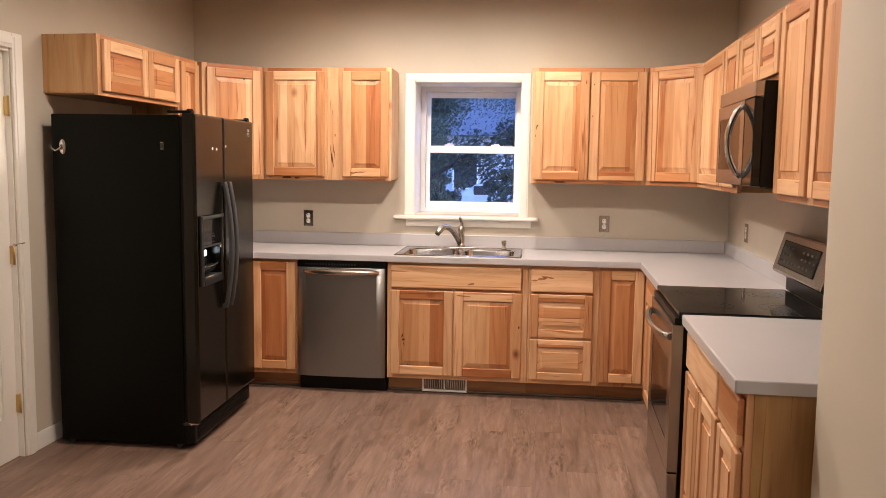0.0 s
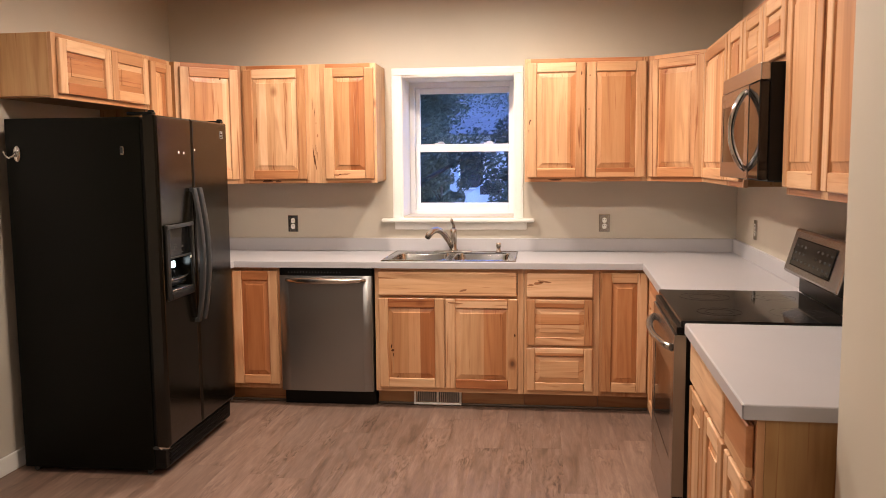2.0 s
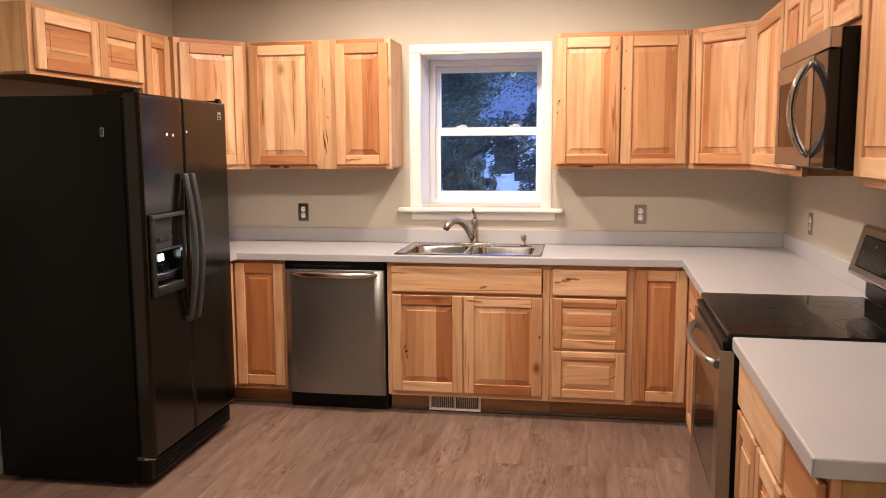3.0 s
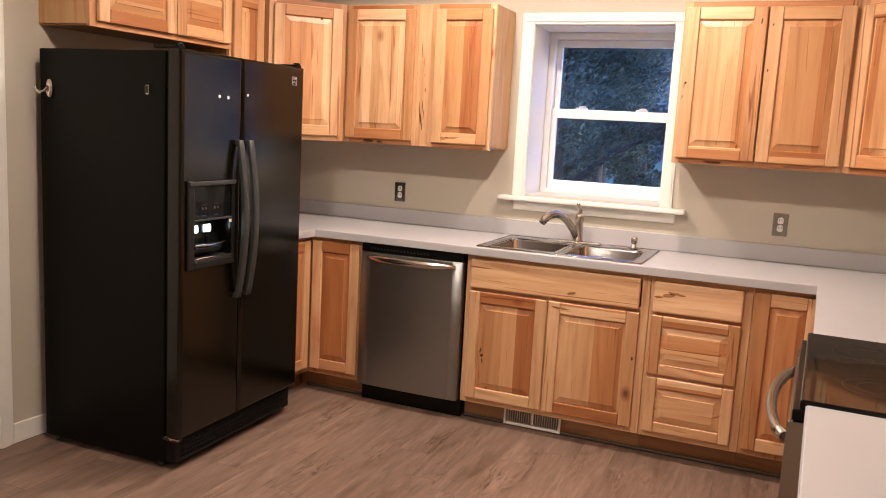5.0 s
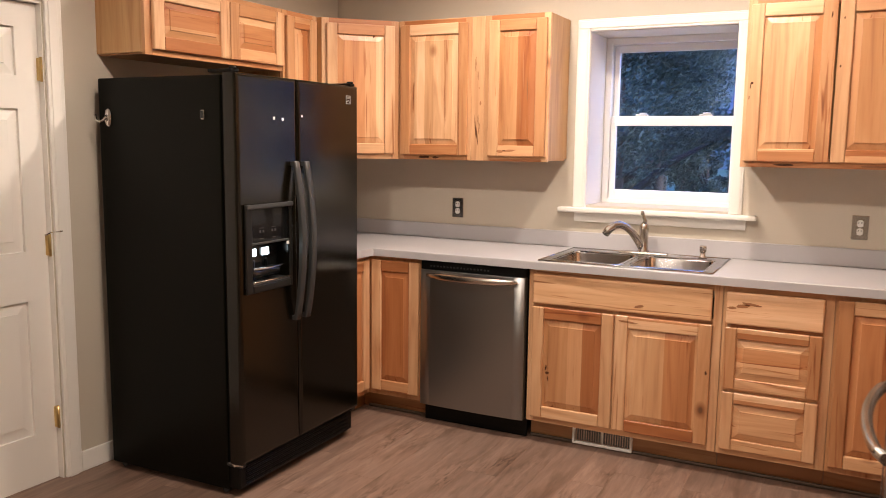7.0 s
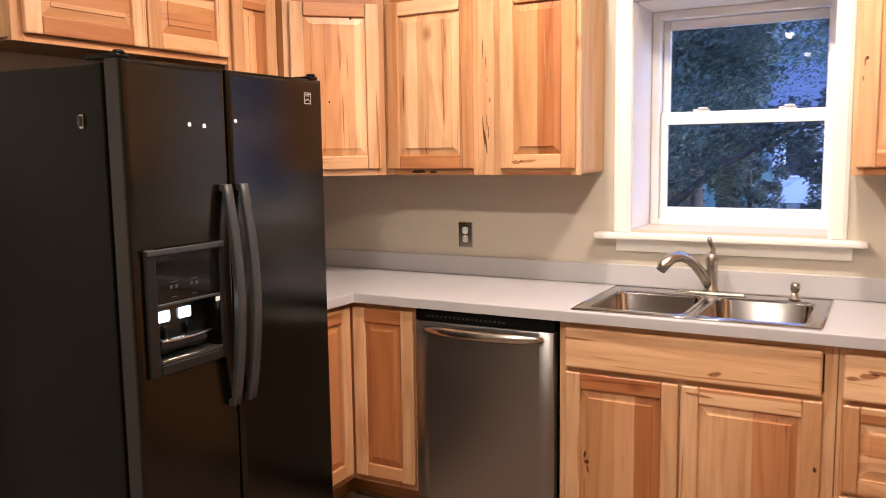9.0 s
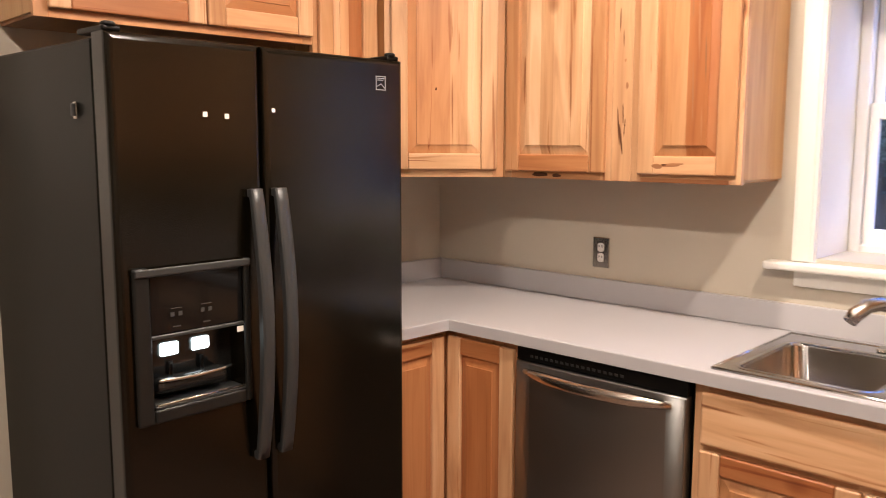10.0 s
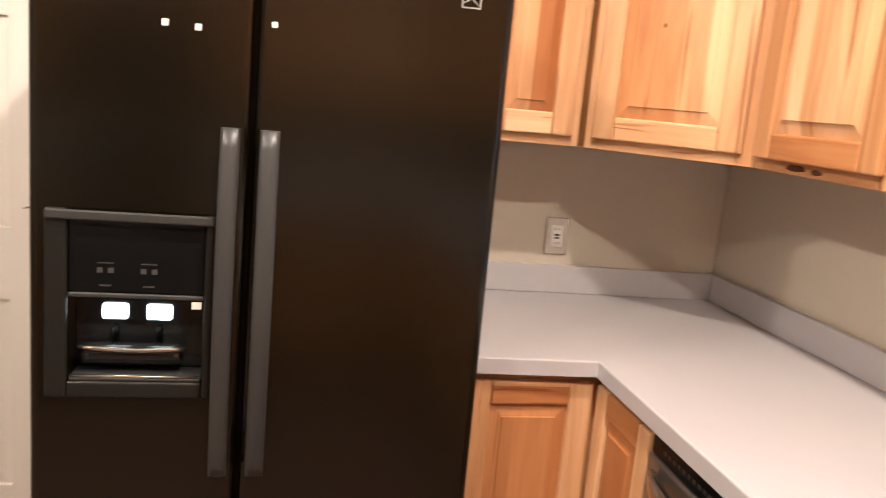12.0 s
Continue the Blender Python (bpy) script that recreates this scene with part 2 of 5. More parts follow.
def structure(name, bm, mat, label, category):
    return tagged(mesh_object(name, bm, mat), label, category, kind="structure")


def at_left(s, z=0.0, out=0.0):
    """On the wall that runs to the left corner; s: metres along it from the corner (negative), local x towards the corner, local -y into the room."""
    return pose(*LEFT_CORNER, z, 0, 0, 90 + SKEW) @ Matrix.Translation((s, -out, 0))


def at_right(s, z=0.0, out=0.0):
    """On the wall that runs from the right corner; s: metres along it from the corner, local -y into the room."""
    return pose(*RIGHT_CORNER, z, 0, 0, -90 + SKEW) @ Matrix.Translation((s, -out, 0))


def at_back(x, z=0.0, out=0.0):
    return pose(x, BACK - out, z)


def wall_with_holes(x0, x1, z0, z1, y0, y1, holes):
    """A wall slab in local x-z with rectangular openings cut right through, as one mesh of butted blocks."""
    xs = sorted({x0, x1, *(h[0] for h in holes), *(h[1] for h in holes)})
    zs = sorted({z0, z1, *(h[2] for h in holes), *(h[3] for h in holes)})
    bm = bmesh.new()
    solid = {}
    for i in range(len(xs) - 1):
        for k in range(len(zs) - 1):
            cx, cz = (xs[i] + xs[i + 1]) / 2, (zs[k] + zs[k + 1]) / 2
            solid[i, k] = not any(h[0] < cx < h[1] and h[2] < cz < h[3] for h in holes)
    grid = {}

    def v(i, j, k):
        if (i, j, k) not in grid:
            grid[i, j, k] = bm.verts.new((xs[i], (y0, y1)[j], zs[k]))
        return grid[i, j, k]

    for (i, k), on in solid.items():
        if not on:
            continue
        bm.faces.new((v(i, 0, k), v(i + 1, 0, k), v(i + 1, 0, k + 1), v(i, 0, k + 1)))
        bm.faces.new((v(i, 1, k), v(i, 1, k + 1), v(i + 1, 1, k + 1), v(i + 1, 1, k)))
        if not solid.get((i - 1, k)):
            bm.faces.new((v(i, 0, k), v(i, 0, k + 1), v(i, 1, k + 1), v(i, 1, k)))
        if not solid.get((i + 1, k)):
            bm.faces.new((v(i + 1, 0, k), v(i + 1, 1, k), v(i + 1, 1, k + 1), v(i + 1, 0, k + 1)))
        if not solid.get((i, k - 1)):
            bm.faces.new((v(i, 0, k), v(i, 1, k), v(i + 1, 1, k), v(i + 1, 0, k)))
        if not solid.get((i, k + 1)):
            bm.faces.new((v(i, 0, k + 1), v(i + 1, 0, k + 1), v(i + 1, 1, k + 1), v(i, 1, k + 1)))
    return bm


# ---- the shell ----
WIN = (-0.672, 0.082, 1.150, 2.080)      # opening of the window in the back wall
DEPTH = 0.42                             # of that wall
DOOR_S = (-2.86, -2.03)                  # doorway in the left wall, along it from the corner
structure("wall_back", wall_with_holes(-3.2, 2.6, 0, CEIL, BACK, BACK + DEPTH, [WIN]), WALL, "greige painted wall behind the sink and window", "wall")
w = structure("wall_left", wall_with_holes(-9.6, -0.004, 0, CEIL, 0, 0.13, [(DOOR_S[0], DOOR_S[1], -0.01, 2.04)]), WALL, "greige painted wall beside the refrigerator", "wall")
w.matrix_basis = at_left(0)
w = structure("wall_right", box(0.004, 3.64, 0, 0.13, 0, CEIL), WALL, "greige painted wall behind the cooking range", "wall")
w.matrix_basis = at_right(0)
structure("wall_stub", box(0.955, 4.4, 3.25, 3.925, 0, CEIL, 0.006, 2), WALL, "greige painted end of a wall beside the counter", "wall")
structure("wall_east", box(4.4, 4.53, -2.1, 3.925, 0, CEIL), WALL, "greige painted wall of the adjoining room", "wall")
structure("wall_south", box(-3.4, 4.53, -2.23, -2.1, 0, CEIL), WALL, "greige painted far wall of the adjoining room", "wall")
structure("ceiling", box(-3.4, 4.53, -2.23, BACK + 0.3, CEIL, CEIL + 0.1), CEIL_PAINT, "plain white painted ceiling", "ceiling")
structure("floor", box(1.66, 4.53, -2.23, 3.92, -0.1, -0.003, 0, 1, box(-2.80, 1.66, -2.23, BACK + 0.2, -0.1, -0.003)), plain("floor_base", (0.05, 0.04, 0.035), 0.8), "dark underlay below the floor planks", "floor")


# ---- cabinets ----
def raised(x0, x1, z0, z1, y_edge, y_field, slope, y_back):
    """A raised panel: a bevelled field standing proud of its edge."""
    bm = bmesh.new()

    def ring(i, y):
        return [bm.verts.new((x, y, z)) for x, z in ((x0 + i, z0 + i), (x1 - i, z0 + i), (x1 - i, z1 - i), (x0 + i, z1 - i))]

    rings = [ring(0, y_back), ring(0, y_edge), ring(0.004, y_edge), ring(slope, y_field + 0.0035), ring(slope + 0.0015, y_field)]
    for a, b in zip(rings, rings[1:]):
        for k in range(4):
            bm.faces.new((a[k], a[(k + 1) % 4], b[(k + 1) % 4], b[k]))
    bm.faces.new(rings[-1])
    bm.faces.new(rings[0][::-1])
    return bm


def panel_door(parent, x0, x1, z0, z1, y, name="door", rail=0.058, low=False):
    """A frame-and-panel front: the raised panel carries its two stiles and two rails. y: its back, against the face frame."""
    f = y - 0.020
    r = min(rail, (x1 - x0) * 0.24, (z1 - z0) * 0.27)
    slope = min(0.036, (x1 - x0 - 2 * r) * 0.25, (z1 - z0 - 2 * r) * 0.3)
    d = part(name, raised(x0 + r - 0.006, x1 - r + 0.006, z0 + r - 0.006, z1 - r + 0.006, f + 0.014, f + 0.0015, slope, y - 0.0015), WOOD_H if low else WOOD_V, parent)
    for a, b in ((x0, x0 + r), (x1 - r, x1)):
        part("stile", box(a, b, f, y, z0, z1, 0.005, 3), WOOD_S, d)
    for a, b in ((z0, z0 + r), (z1 - r, z1)):
        part("rail", box(x0 + r + 0.0006, x1 - r - 0.0006, f + 0.0006, y, a, b, 0.005, 3), WOOD_H, d)
    return d


def slab_front(parent, x0, x1, z0, z1, y, name="drawer_front"):
    return part(name, box(x0, x1, y - 0.020, y, z0, z1, 0.008, 3), WOOD_H, parent)


def face_frame(parent, w, d, z0, z1, bars, posts=(), st=0.038):
    """The frame on the front of a box: a stile at each end, rails between."""
    f = -d
    for a, b in ((0.0008, st), (w - st, w - 0.0008)):
        part("frame_stile", box(a, b, f, f + 0.019, z0, z1, 0.001), WOOD_S, parent)
    for a, b in bars:
        part("frame_rail", box(st, w - st, f, f + 0.019, a, b, 0.001), WOOD_H, parent)
    for a, b in posts:
        part("frame_stile", box(a, b, f - 0.0005, f + 0.019, z0 + 0.03, z1 - 0.03, 0.001), WOOD_S, parent)


def upper_cabinet(m, w, z0, z1, doors, label, d=0.305, mullion=()):
    c = thing("wall_cabinet", m, label, "cabinet", "hickory wall cabinets")
    part("body", box(0.001, w - 0.001, -d + 0.0195, -0.001, z0 + 0.012, z1 - 0.001, 0.001), WOOD_SIDE, c, "veneered end panels")
    part("bottom_panel", box(0.012, w - 0.012, -d + 0.021, -0.004, z0 + 0.004, z0 + 0.0115), WOOD_IN, c)
    face_frame(c, w, d, z0, z1, [(z0, z0 + 0.042), (z1 - 0.042, z1)], mullion)
    for x0, x1, a, b in doors:
        panel_door(c, x0, x1, a, b, -d - 0.001, low=(b - a) < (x1 - x0) * 0.7)
    return c


def diagonal_cabinet(m, z0, z1, label, flip=False, leg=0.61, d=0.305):
    """A corner wall cabinet with a door across the corner. Local origin in the corner, its legs along -x and -y, or along x and -y (flip)."""
    s = 1 if flip else -1
    c = thing("corner_wall_cabinet", m, label, "cabinet", "hickory wall cabinets")
    pts = [(s * 0.001, -0.001), (s * 0.001, -leg), (s * d, -leg), (s * leg, -d), (s * leg, -0.001)]
    if s < 0:
        pts = pts[::-1]
    part("body", prism(pts, z0, z1, 0.001), WOOD_SIDE, c)
    a, b = Vector((s * d, -leg, 0)), Vector((s * leg, -d, 0))
    if s < 0:
        a, b = Vector((-leg, -d, 0)), Vector((-d, -leg, 0))
    w = (b - a).length
    turn = math.degrees(math.atan2(b.y - a.y, b.x - a.x))
    t = pose(a.x, a.y, 0, 0, 0, turn)
    before = set(bpy.data.objects)
    for x0, x1 in ((0.0, 0.040), (w - 0.040, w)):
        part("frame_stile", box(x0, x1, -0.004, 0.003, z0, z1, 0.001), WOOD_S, c)
    for p0, p1 in ((z0, z0 + 0.042), (z1 - 0.042, z1)):
        part("frame_rail", box(0.040, w - 0.040, -0.004, 0.003, p0, p1, 0.001), WOOD_H, c)
    panel_door(c, 0.026, w - 0.026, z0 + 0.028, z1 - 0.028, -0.005)
    for o in set(bpy.data.objects) - before:
        if o.parent == c:
            o.matrix_basis = t
    return c


KNOT = plain("dark_knot_wood", (0.095, 0.036, 0.015), 0.7, grain=300, spread=0.35, relief=0.2, spec=0.2)
STREAK = plain("brown_heart_streak", (0.33, 0.145, 0.062), 0.45, grain=180, spread=0.35, relief=0.1)
KNOT_SEED = random.Random(11)


def knot(parent, x, z, y, wide, tall, turn=0.0, mat=None):
    """A dark knot or mineral streak let flush into the face of a board: an uneven spindle, y its face."""
    bm = bmesh.new()
    n = 14
    ca, sa = math.cos(radians(turn)), math.sin(radians(turn))
    rings = []
    for scale, depth in ((1.0, -0.0002), (0.8, -0.0005)):
        ring = []
        for k in range(n):
            a = 2 * math.pi * k / n
            g = scale * KNOT_SEED.uniform(0.8, 1.15)
            u, v = g * wide / 2 * math.cos(a) * abs(math.cos(a)) ** 0.2, g * tall / 2 * math.sin(a)
            ring.append(bm.verts.new((x + u * ca - v * sa, y + depth, z + u * sa + v * ca)))
        rings.append(ring)
    for k in range(n):
        bm.faces.new((rings[0][k], rings[0][(k + 1) % n], rings[1][(k + 1) % n], rings[1][k]))
    bm.faces.new(rings[1])
    return part("knot", bm, mat or KNOT, parent)


TOP, LOW, OVER = 2.142, 1.385, 1.832
D0, D1 = LOW + 0.026, TOP - 0.026

# along the left wall: over the refrigerator, then beside the corner
upper_cabinet(at_left(-1.775), 0.878, OVER, TOP, [(0.035, 0.485, OVER + 0.024, TOP - 0.022), (0.491, 0.870, OVER + 0.024, TOP - 0.022)],
              "low two-door hickory wall cabinet above the black refrigerator")
upper_cabinet(at_left(-0.896), 0.285, LOW, TOP, [(0.018, 0.262, D0, D1)], "narrow hickory wall cabinet beside the refrigerator")
corner = diagonal_cabinet(pose(*LEFT_CORNER, 0), LOW, TOP, "diagonal hickory corner wall cabinet with one raised-panel door", flip=True)
for along, z, wide, tall in ((0.185, 1.700, 0.007, 0.012), (0.285, 2.050, 0.010, 0.014), (0.235, 1.430, 0.010, 0.012)):
    knot(corner, along, z, -0.0236, wide, tall).matrix_basis = pose(0.305, -0.61, 0, 0, 0, 45)
# on the window wall
uc = upper_cabinet(at_back(-1.678), 0.452, LOW, TOP, [(0.022, 0.434, D0, D1)], "hickory wall cabinet with one raised-panel door")
knot(uc, 0.165, LOW + 0.014, -0.3052, 0.075, 0.016)
knot(uc, 0.235, LOW + 0.012, -0.3052, 0.040, 0.012)
f = thing("filler_strip", at_back(-1.2255), "plain hickory filler strip between two wall cabinets", "filler strip")
part("strip", box(0, 0.072, -0.305, -0.286, LOW, TOP, 0.001), WOOD_S, f)
for x, z, wide, tall, turn in ((0.024, 1.565, 0.006, 0.130, 5), (0.034, 1.520, 0.007, 0.095, 8), (0.040, 1.600, 0.004, 0.070, 2), (0.046, 1.555, 0.004, 0.060, -4), (0.022, 1.900, 0.004, 0.080, 0), (0.036, 1.840, 0.003, 0.050, 3)):
    knot(f, x, z, -0.305, wide, tall, turn)
for x, z, wide, tall in ((0.052, 1.690, 0.010, 0.024), (0.044, 1.770, 0.006, 0.012)):
    knot(f, x, z, -0.305, wide, tall, 0, STREAK)
uc = upper_cabinet(at_back(-1.153), 0.367, LOW, TOP, [(0.032, 0.352, D0, D1)], "hickory wall cabinet with heartwood streaks beside the window")
for x, z, wide, tall, turn in ((0.150, D0 + 0.030, 0.085, 0.012, 4), (0.105, D0 + 0.026, 0.040, 0.016, -6)):
    knot(uc, x, z, -0.3256, wide, tall, turn, STREAK)
knot(uc, 0.128, D0 + 0.030, -0.3257, 0.022, 0.006, 3)
for x, z, wide, tall in ((0.215, 1.66, 0.005, 0.190), (0.228, 1.86, 0.006, 0.200), (0.246, 1.56, 0.004, 0.110), (0.252, 1.76, 0.005, 0.150), (0.206, 1.93, 0.004, 0.110)):
    knot(uc, x, z, -0.3245, wide, tall, 1.5, STREAK)
uc = upper_cabinet(at_back(0.156), 0.752, LOW, TOP, [(0.016, 0.372, D0, D1), (0.379, 0.736, D0, D1)], "two-door hickory wall cabinet beside the window")
for x, z, wide, tall in ((0.036, 1.765, 0.011, 0.012), (0.030, 1.752, 0.004, 0.030), (0.026, 1.700, 0.004, 0.018), (0.348, 2.050, 0.006, 0.030), (0.398, 2.034, 0.006, 0.012), (0.394, 1.830, 0.006, 0.012)):
    knot(uc, x, z, -0.3258, wide, tall)
knot(uc, 0.190, LOW + 0.012, -0.3052, 0.090, 0.012)
knot(uc, 0.56, LOW + 0.011, -0.3052, 0.120, 0.010, 0, STREAK)
diagonal_cabinet(pose(*RIGHT_CORNER, 0), LOW, TOP, "diagonal hickory corner wall cabinet with knots")
# along the right wall
upper_cabinet(at_right(0.612), 0.726, LOW, TOP, [(0.02, 0.712, D0, D1)], "hickory wall cabinet in the corner by the microwave")
upper_cabinet(at_right(1.339), 0.365, LOW, TOP, [(0.014, 0.350, D0, D1)], "narrow hickory wall cabinet beside the microwave")
upper_cabinet(at_right(1.705), 0.735, 1.855, TOP, [(0.010, 0.360, 1.882, D1), (0.366, 0.716, 1.882, D1)], "short two-door hickory wall cabinet above the microwave")
upper_cabinet(at_right(2.441), 0.446, LOW, TOP, [(0.014, 0.430, D0, D1)], "tall hickory wall cabinet over the near counter")
upper_cabinet(at_right(2.888), 0.560, LOW, TOP, [(0.022, 0.534, D0, D1)], "tall hickory wall cabinet at the end of the wall")

KICK, BASE_TOP = 0.105, 0.874


def base_cabinet(m, w, label, fronts, bars, posts=(), d=0.61, body_top=None):
    """fronts: (kind, x0, x1, z0, z1)."""
    c = thing("base_cabinet", m, label, "cabinet", "hickory base cabinets")
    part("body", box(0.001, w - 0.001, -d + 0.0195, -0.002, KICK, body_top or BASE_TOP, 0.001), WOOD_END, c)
    part("toe_kick", box(0.001, w - 0.001, -d + 0.075, -d + 0.090, 0.001, KICK - 0.001), WOOD_KICK, c, "dark stained toe kick board")
    face_frame(c, w, d, KICK, BASE_TOP, bars, posts)
    for kind, x0, x1, z0, z1 in fronts:
        if kind == "slab":
            slab_front(c, x0, x1, z0, z1, -d - 0.001)
        else:
            panel_door(c, x0, x1, z0, z1, -d - 0.001, name=kind, rail=0.050 if kind == "drawer_front" else 0.058, low=kind == "drawer_front")
    return c


B0, B1 = 0.134, 0.852
bottom_top = [(KICK, KICK + 0.035), (BASE_TOP - 0.032, BASE_TOP)]
bc = base_cabinet(at_back(-0.753), 0.912, "hickory sink base cabinet with a false drawer front and two doors",
             [("slab", 0.026, 0.869, 0.706, 0.852), ("door", 0.026, 0.431, B0, 0.690), ("door", 0.439, 0.874, B0, 0.690)],
             bottom_top + [(0.685, 0.715)], [(0.42, 0.45)], body_top=0.70)
for x, z, wide, tall, turn in ((0.112, 0.366, 0.020, 0.016, 20), (0.104, 0.392, 0.008, 0.030, -12), (0.116, 0.338, 0.006, 0.026, 8)):
    knot(bc, x, z, -0.6302, wide, tall, turn)
knot(bc, 0.858, 0.470, -0.6318, 0.010, 0.018)
knot(bc, 0.500, 0.664, -0.6318, 0.090, 0.010, -4, STREAK)
knot(bc, 0.548, 0.742, -0.6318, 0.050, 0.012, 12, STREAK)
bc = base_cabinet(at_back(0.160), 0.446, "hickory base cabinet with three drawers",
             [("slab", 0.016, 0.408, 0.705, 0.848), ("drawer_front", 0.016, 0.408, 0.412, 0.690), ("drawer_front", 0.016, 0.408, B0, 0.397)],
             bottom_top + [(0.685, 0.715), (0.385, 0.425)])
for x, z, wide, tall, turn in ((0.122, 0.800, 0.090, 0.012, -7), (0.085, 0.790, 0.060, 0.016, 6), (0.040, 0.778, 0.034, 0.012, 0)):
    knot(bc, x, z, -0.6318, wide, tall, turn, STREAK)
knot(bc, 0.100, 0.796, -0.6319, 0.030, 0.006, -5)


def corner_base(m, mirrored, label, ax, ay):
    """A corner base cabinet with a folding pair of doors in its inner corner. Local origin in the corner; ax, ay: its lengths along the two walls."""
    s = -1 if mirrored else 1
    d = 0.61
    c = thing("corner_base_cabinet", m, label, "cabinet", "hickory base cabinets")
    o = [(s * 0.002, -0.002), (s * 0.002, -ay), (s * d, -ay), (s * d, -d), (s * ax, -d), (s * ax, -0.002)]
    k = [(s * 0.002, -0.002), (s * 0.002, -ay), (s * (d - 0.075), -ay), (s * (d - 0.075), -d + 0.075), (s * ax, -d + 0.075), (s * ax, -0.002)]
    if s < 0:
        o, k = o[::-1], k[::-1]
    part("body", prism(o, KICK, BASE_TOP, 0.001), WOOD_S, c)
    part("toe_kick", prism(k, 0.001, KICK - 0.001), WOOD_KICK, c, "dark stained toe kick board")
    # door on the back run (facing -y) and on the side run (facing across)
    lo, hi = sorted((s * (d + 0.026), s * (ax - 0.012)))
    panel_door(c, lo, hi, B0, B1, -d - 0.001)
    before = set(bpy.data.objects)
    panel_door(c, 0.012, ay - d - 0.026, B0, B1, 0.0)
    turn = pose(s * (d + 0.001), -ay, 0, 0, 0, 90) if s > 0 else pose(s * (d + 0.001), -d - 0.014, 0, 0, 0, -90)
    for ob in set(bpy.data.objects) - before:
        if ob.parent == c:
            ob.matrix_basis = turn
    return c


corner_base(pose(*LEFT_CORNER, 0), False, "hickory corner base cabinet with a folding pair of doors", 0.937, 0.955)
corner_base(pose(*RIGHT_CORNER, 0), True, "hickory corner base cabinet with a folding pair of doors", 0.913, 0.915)
base_cabinet(at_right(0.918), 0.764, "hickory base cabinet between the corner and the range",
             [("slab", 0.016, 0.75, 0.706, 0.852), ("door", 0.016, 0.378, B0, 0.690), ("door", 0.386, 0.75, B0, 0.690)], bottom_top + [(0.685, 0.715)])
base_cabinet(at_right(2.470), 0.676, "hickory base cabinet with one wide drawer over two doors",
             [("slab", 0.016, 0.658, 0.706, 0.852), ("door", 0.016, 0.333, B0, 0.690), ("door", 0.341, 0.658, B0, 0.690)], bottom_top + [(0.685, 0.715)])
base_cabinet(at_right(3.147), 0.323, "narrow hickory base cabinet with a veneered end panel",
             [("slab", 0.016, 0.306, 0.706, 0.852), ("door", 0.016, 0.306, B0, 0.690)], bottom_top + [(0.685, 0.715)])

# ---- worktops ----
CT0, CT1 = 0.875, 0.914
SINK = (-0.708, 0.106, 6.818, 7.366)     # outer rim
hole = (SINK[0] + 0.02, SINK[1] - 0.02, SINK[2] + 0.02, SINK[3] - 0.02)
FRONT = BACK - 0.645


def worktop():
    """One laminate top along the left return, the window wall and the right return, with the cut-out for the sink."""
    l_end, r_end = -0.958, -1.684
    lf = lambda y: (LEFT_CORNER[0] + 0.680 + y * math.tan(-radians(SKEW)), BACK + y)
    rf = lambda y: (RIGHT_CORNER[0] - 0.645 + y * math.tan(-radians(SKEW)), BACK + y)
    lw = lambda y: (LEFT_CORNER[0] + 0.002 + y * math.tan(-radians(SKEW)), BACK + y)
    rw = lambda y: (RIGHT_CORNER[0] - 0.002 + y * math.tan(-radians(SKEW)), BACK + y)
    fy = FRONT - BACK
    pieces = [
        [lw(l_end), lf(l_end), lf(fy), (hole[0], FRONT), (hole[0], BACK - 0.002), lw(-0.002)],
        [(hole[0], FRONT), (hole[1], FRONT), (hole[1], hole[2]), (hole[0], hole[2])],
        [(hole[0], hole[3]), (hole[1], hole[3]), (hole[1], BACK - 0.002), (hole[0], BACK - 0.002)],
        [(hole[1], FRONT), rf(fy), rf(r_end), rw(r_end), rw(-0.002), (hole[1], BACK - 0.002)],
    ]
    bm = bmesh.new()
    for z, flip in ((CT1, False), (CT0, True)):
        for p in pieces:
            v = [bm.verts.new((x, y, z)) for x, y in p]
            bm.faces.new(v[::-1] if flip else v)
    bmesh.ops.remove_doubles(bm, verts=bm.verts[:], dist=0.0005)
    ring = [lw(l_end), lf(l_end), lf(fy), (hole[0], FRONT), (hole[1], FRONT), rf(fy), rf(r_end), rw(r_end), rw(-0.002), (hole[1], BACK - 0.002), (hole[0], BACK - 0.002), lw(-0.002)]
    cut = [(hole[0], hole[2]), (hole[0], hole[3]), (hole[1], hole[3]), (hole[1], hole[2])]
    for loop in (ring, cut):
        for i in range(len(loop)):
            (ax, ay), (bx, by) = loop[i], loop[(i + 1) % len(loop)]
            bm.faces.new([bm.verts.new(q) for q in ((ax, ay, CT0), (bx, by, CT0), (bx, by, CT1), (ax, ay, CT1))])
    bmesh.ops.remove_doubles(bm, verts=bm.verts[:], dist=0.0005)
    bmesh.ops.recalc_face_normals(bm, faces=bm.faces[:])
    rim = [e for e in bm.edges if len(e.link_faces) == 2 and abs(e.verts[0].co.z - CT1) < 1e-4 and abs(e.verts[1].co.z - CT1) < 1e-4 and abs(e.link_faces[0].normal.z - e.link_faces[1].normal.z) > 0.5]
    bmesh.ops.bevel(bm, geom=rim, offset=0.004, segments=2, affect="EDGES", profile=0.5)
    return bm


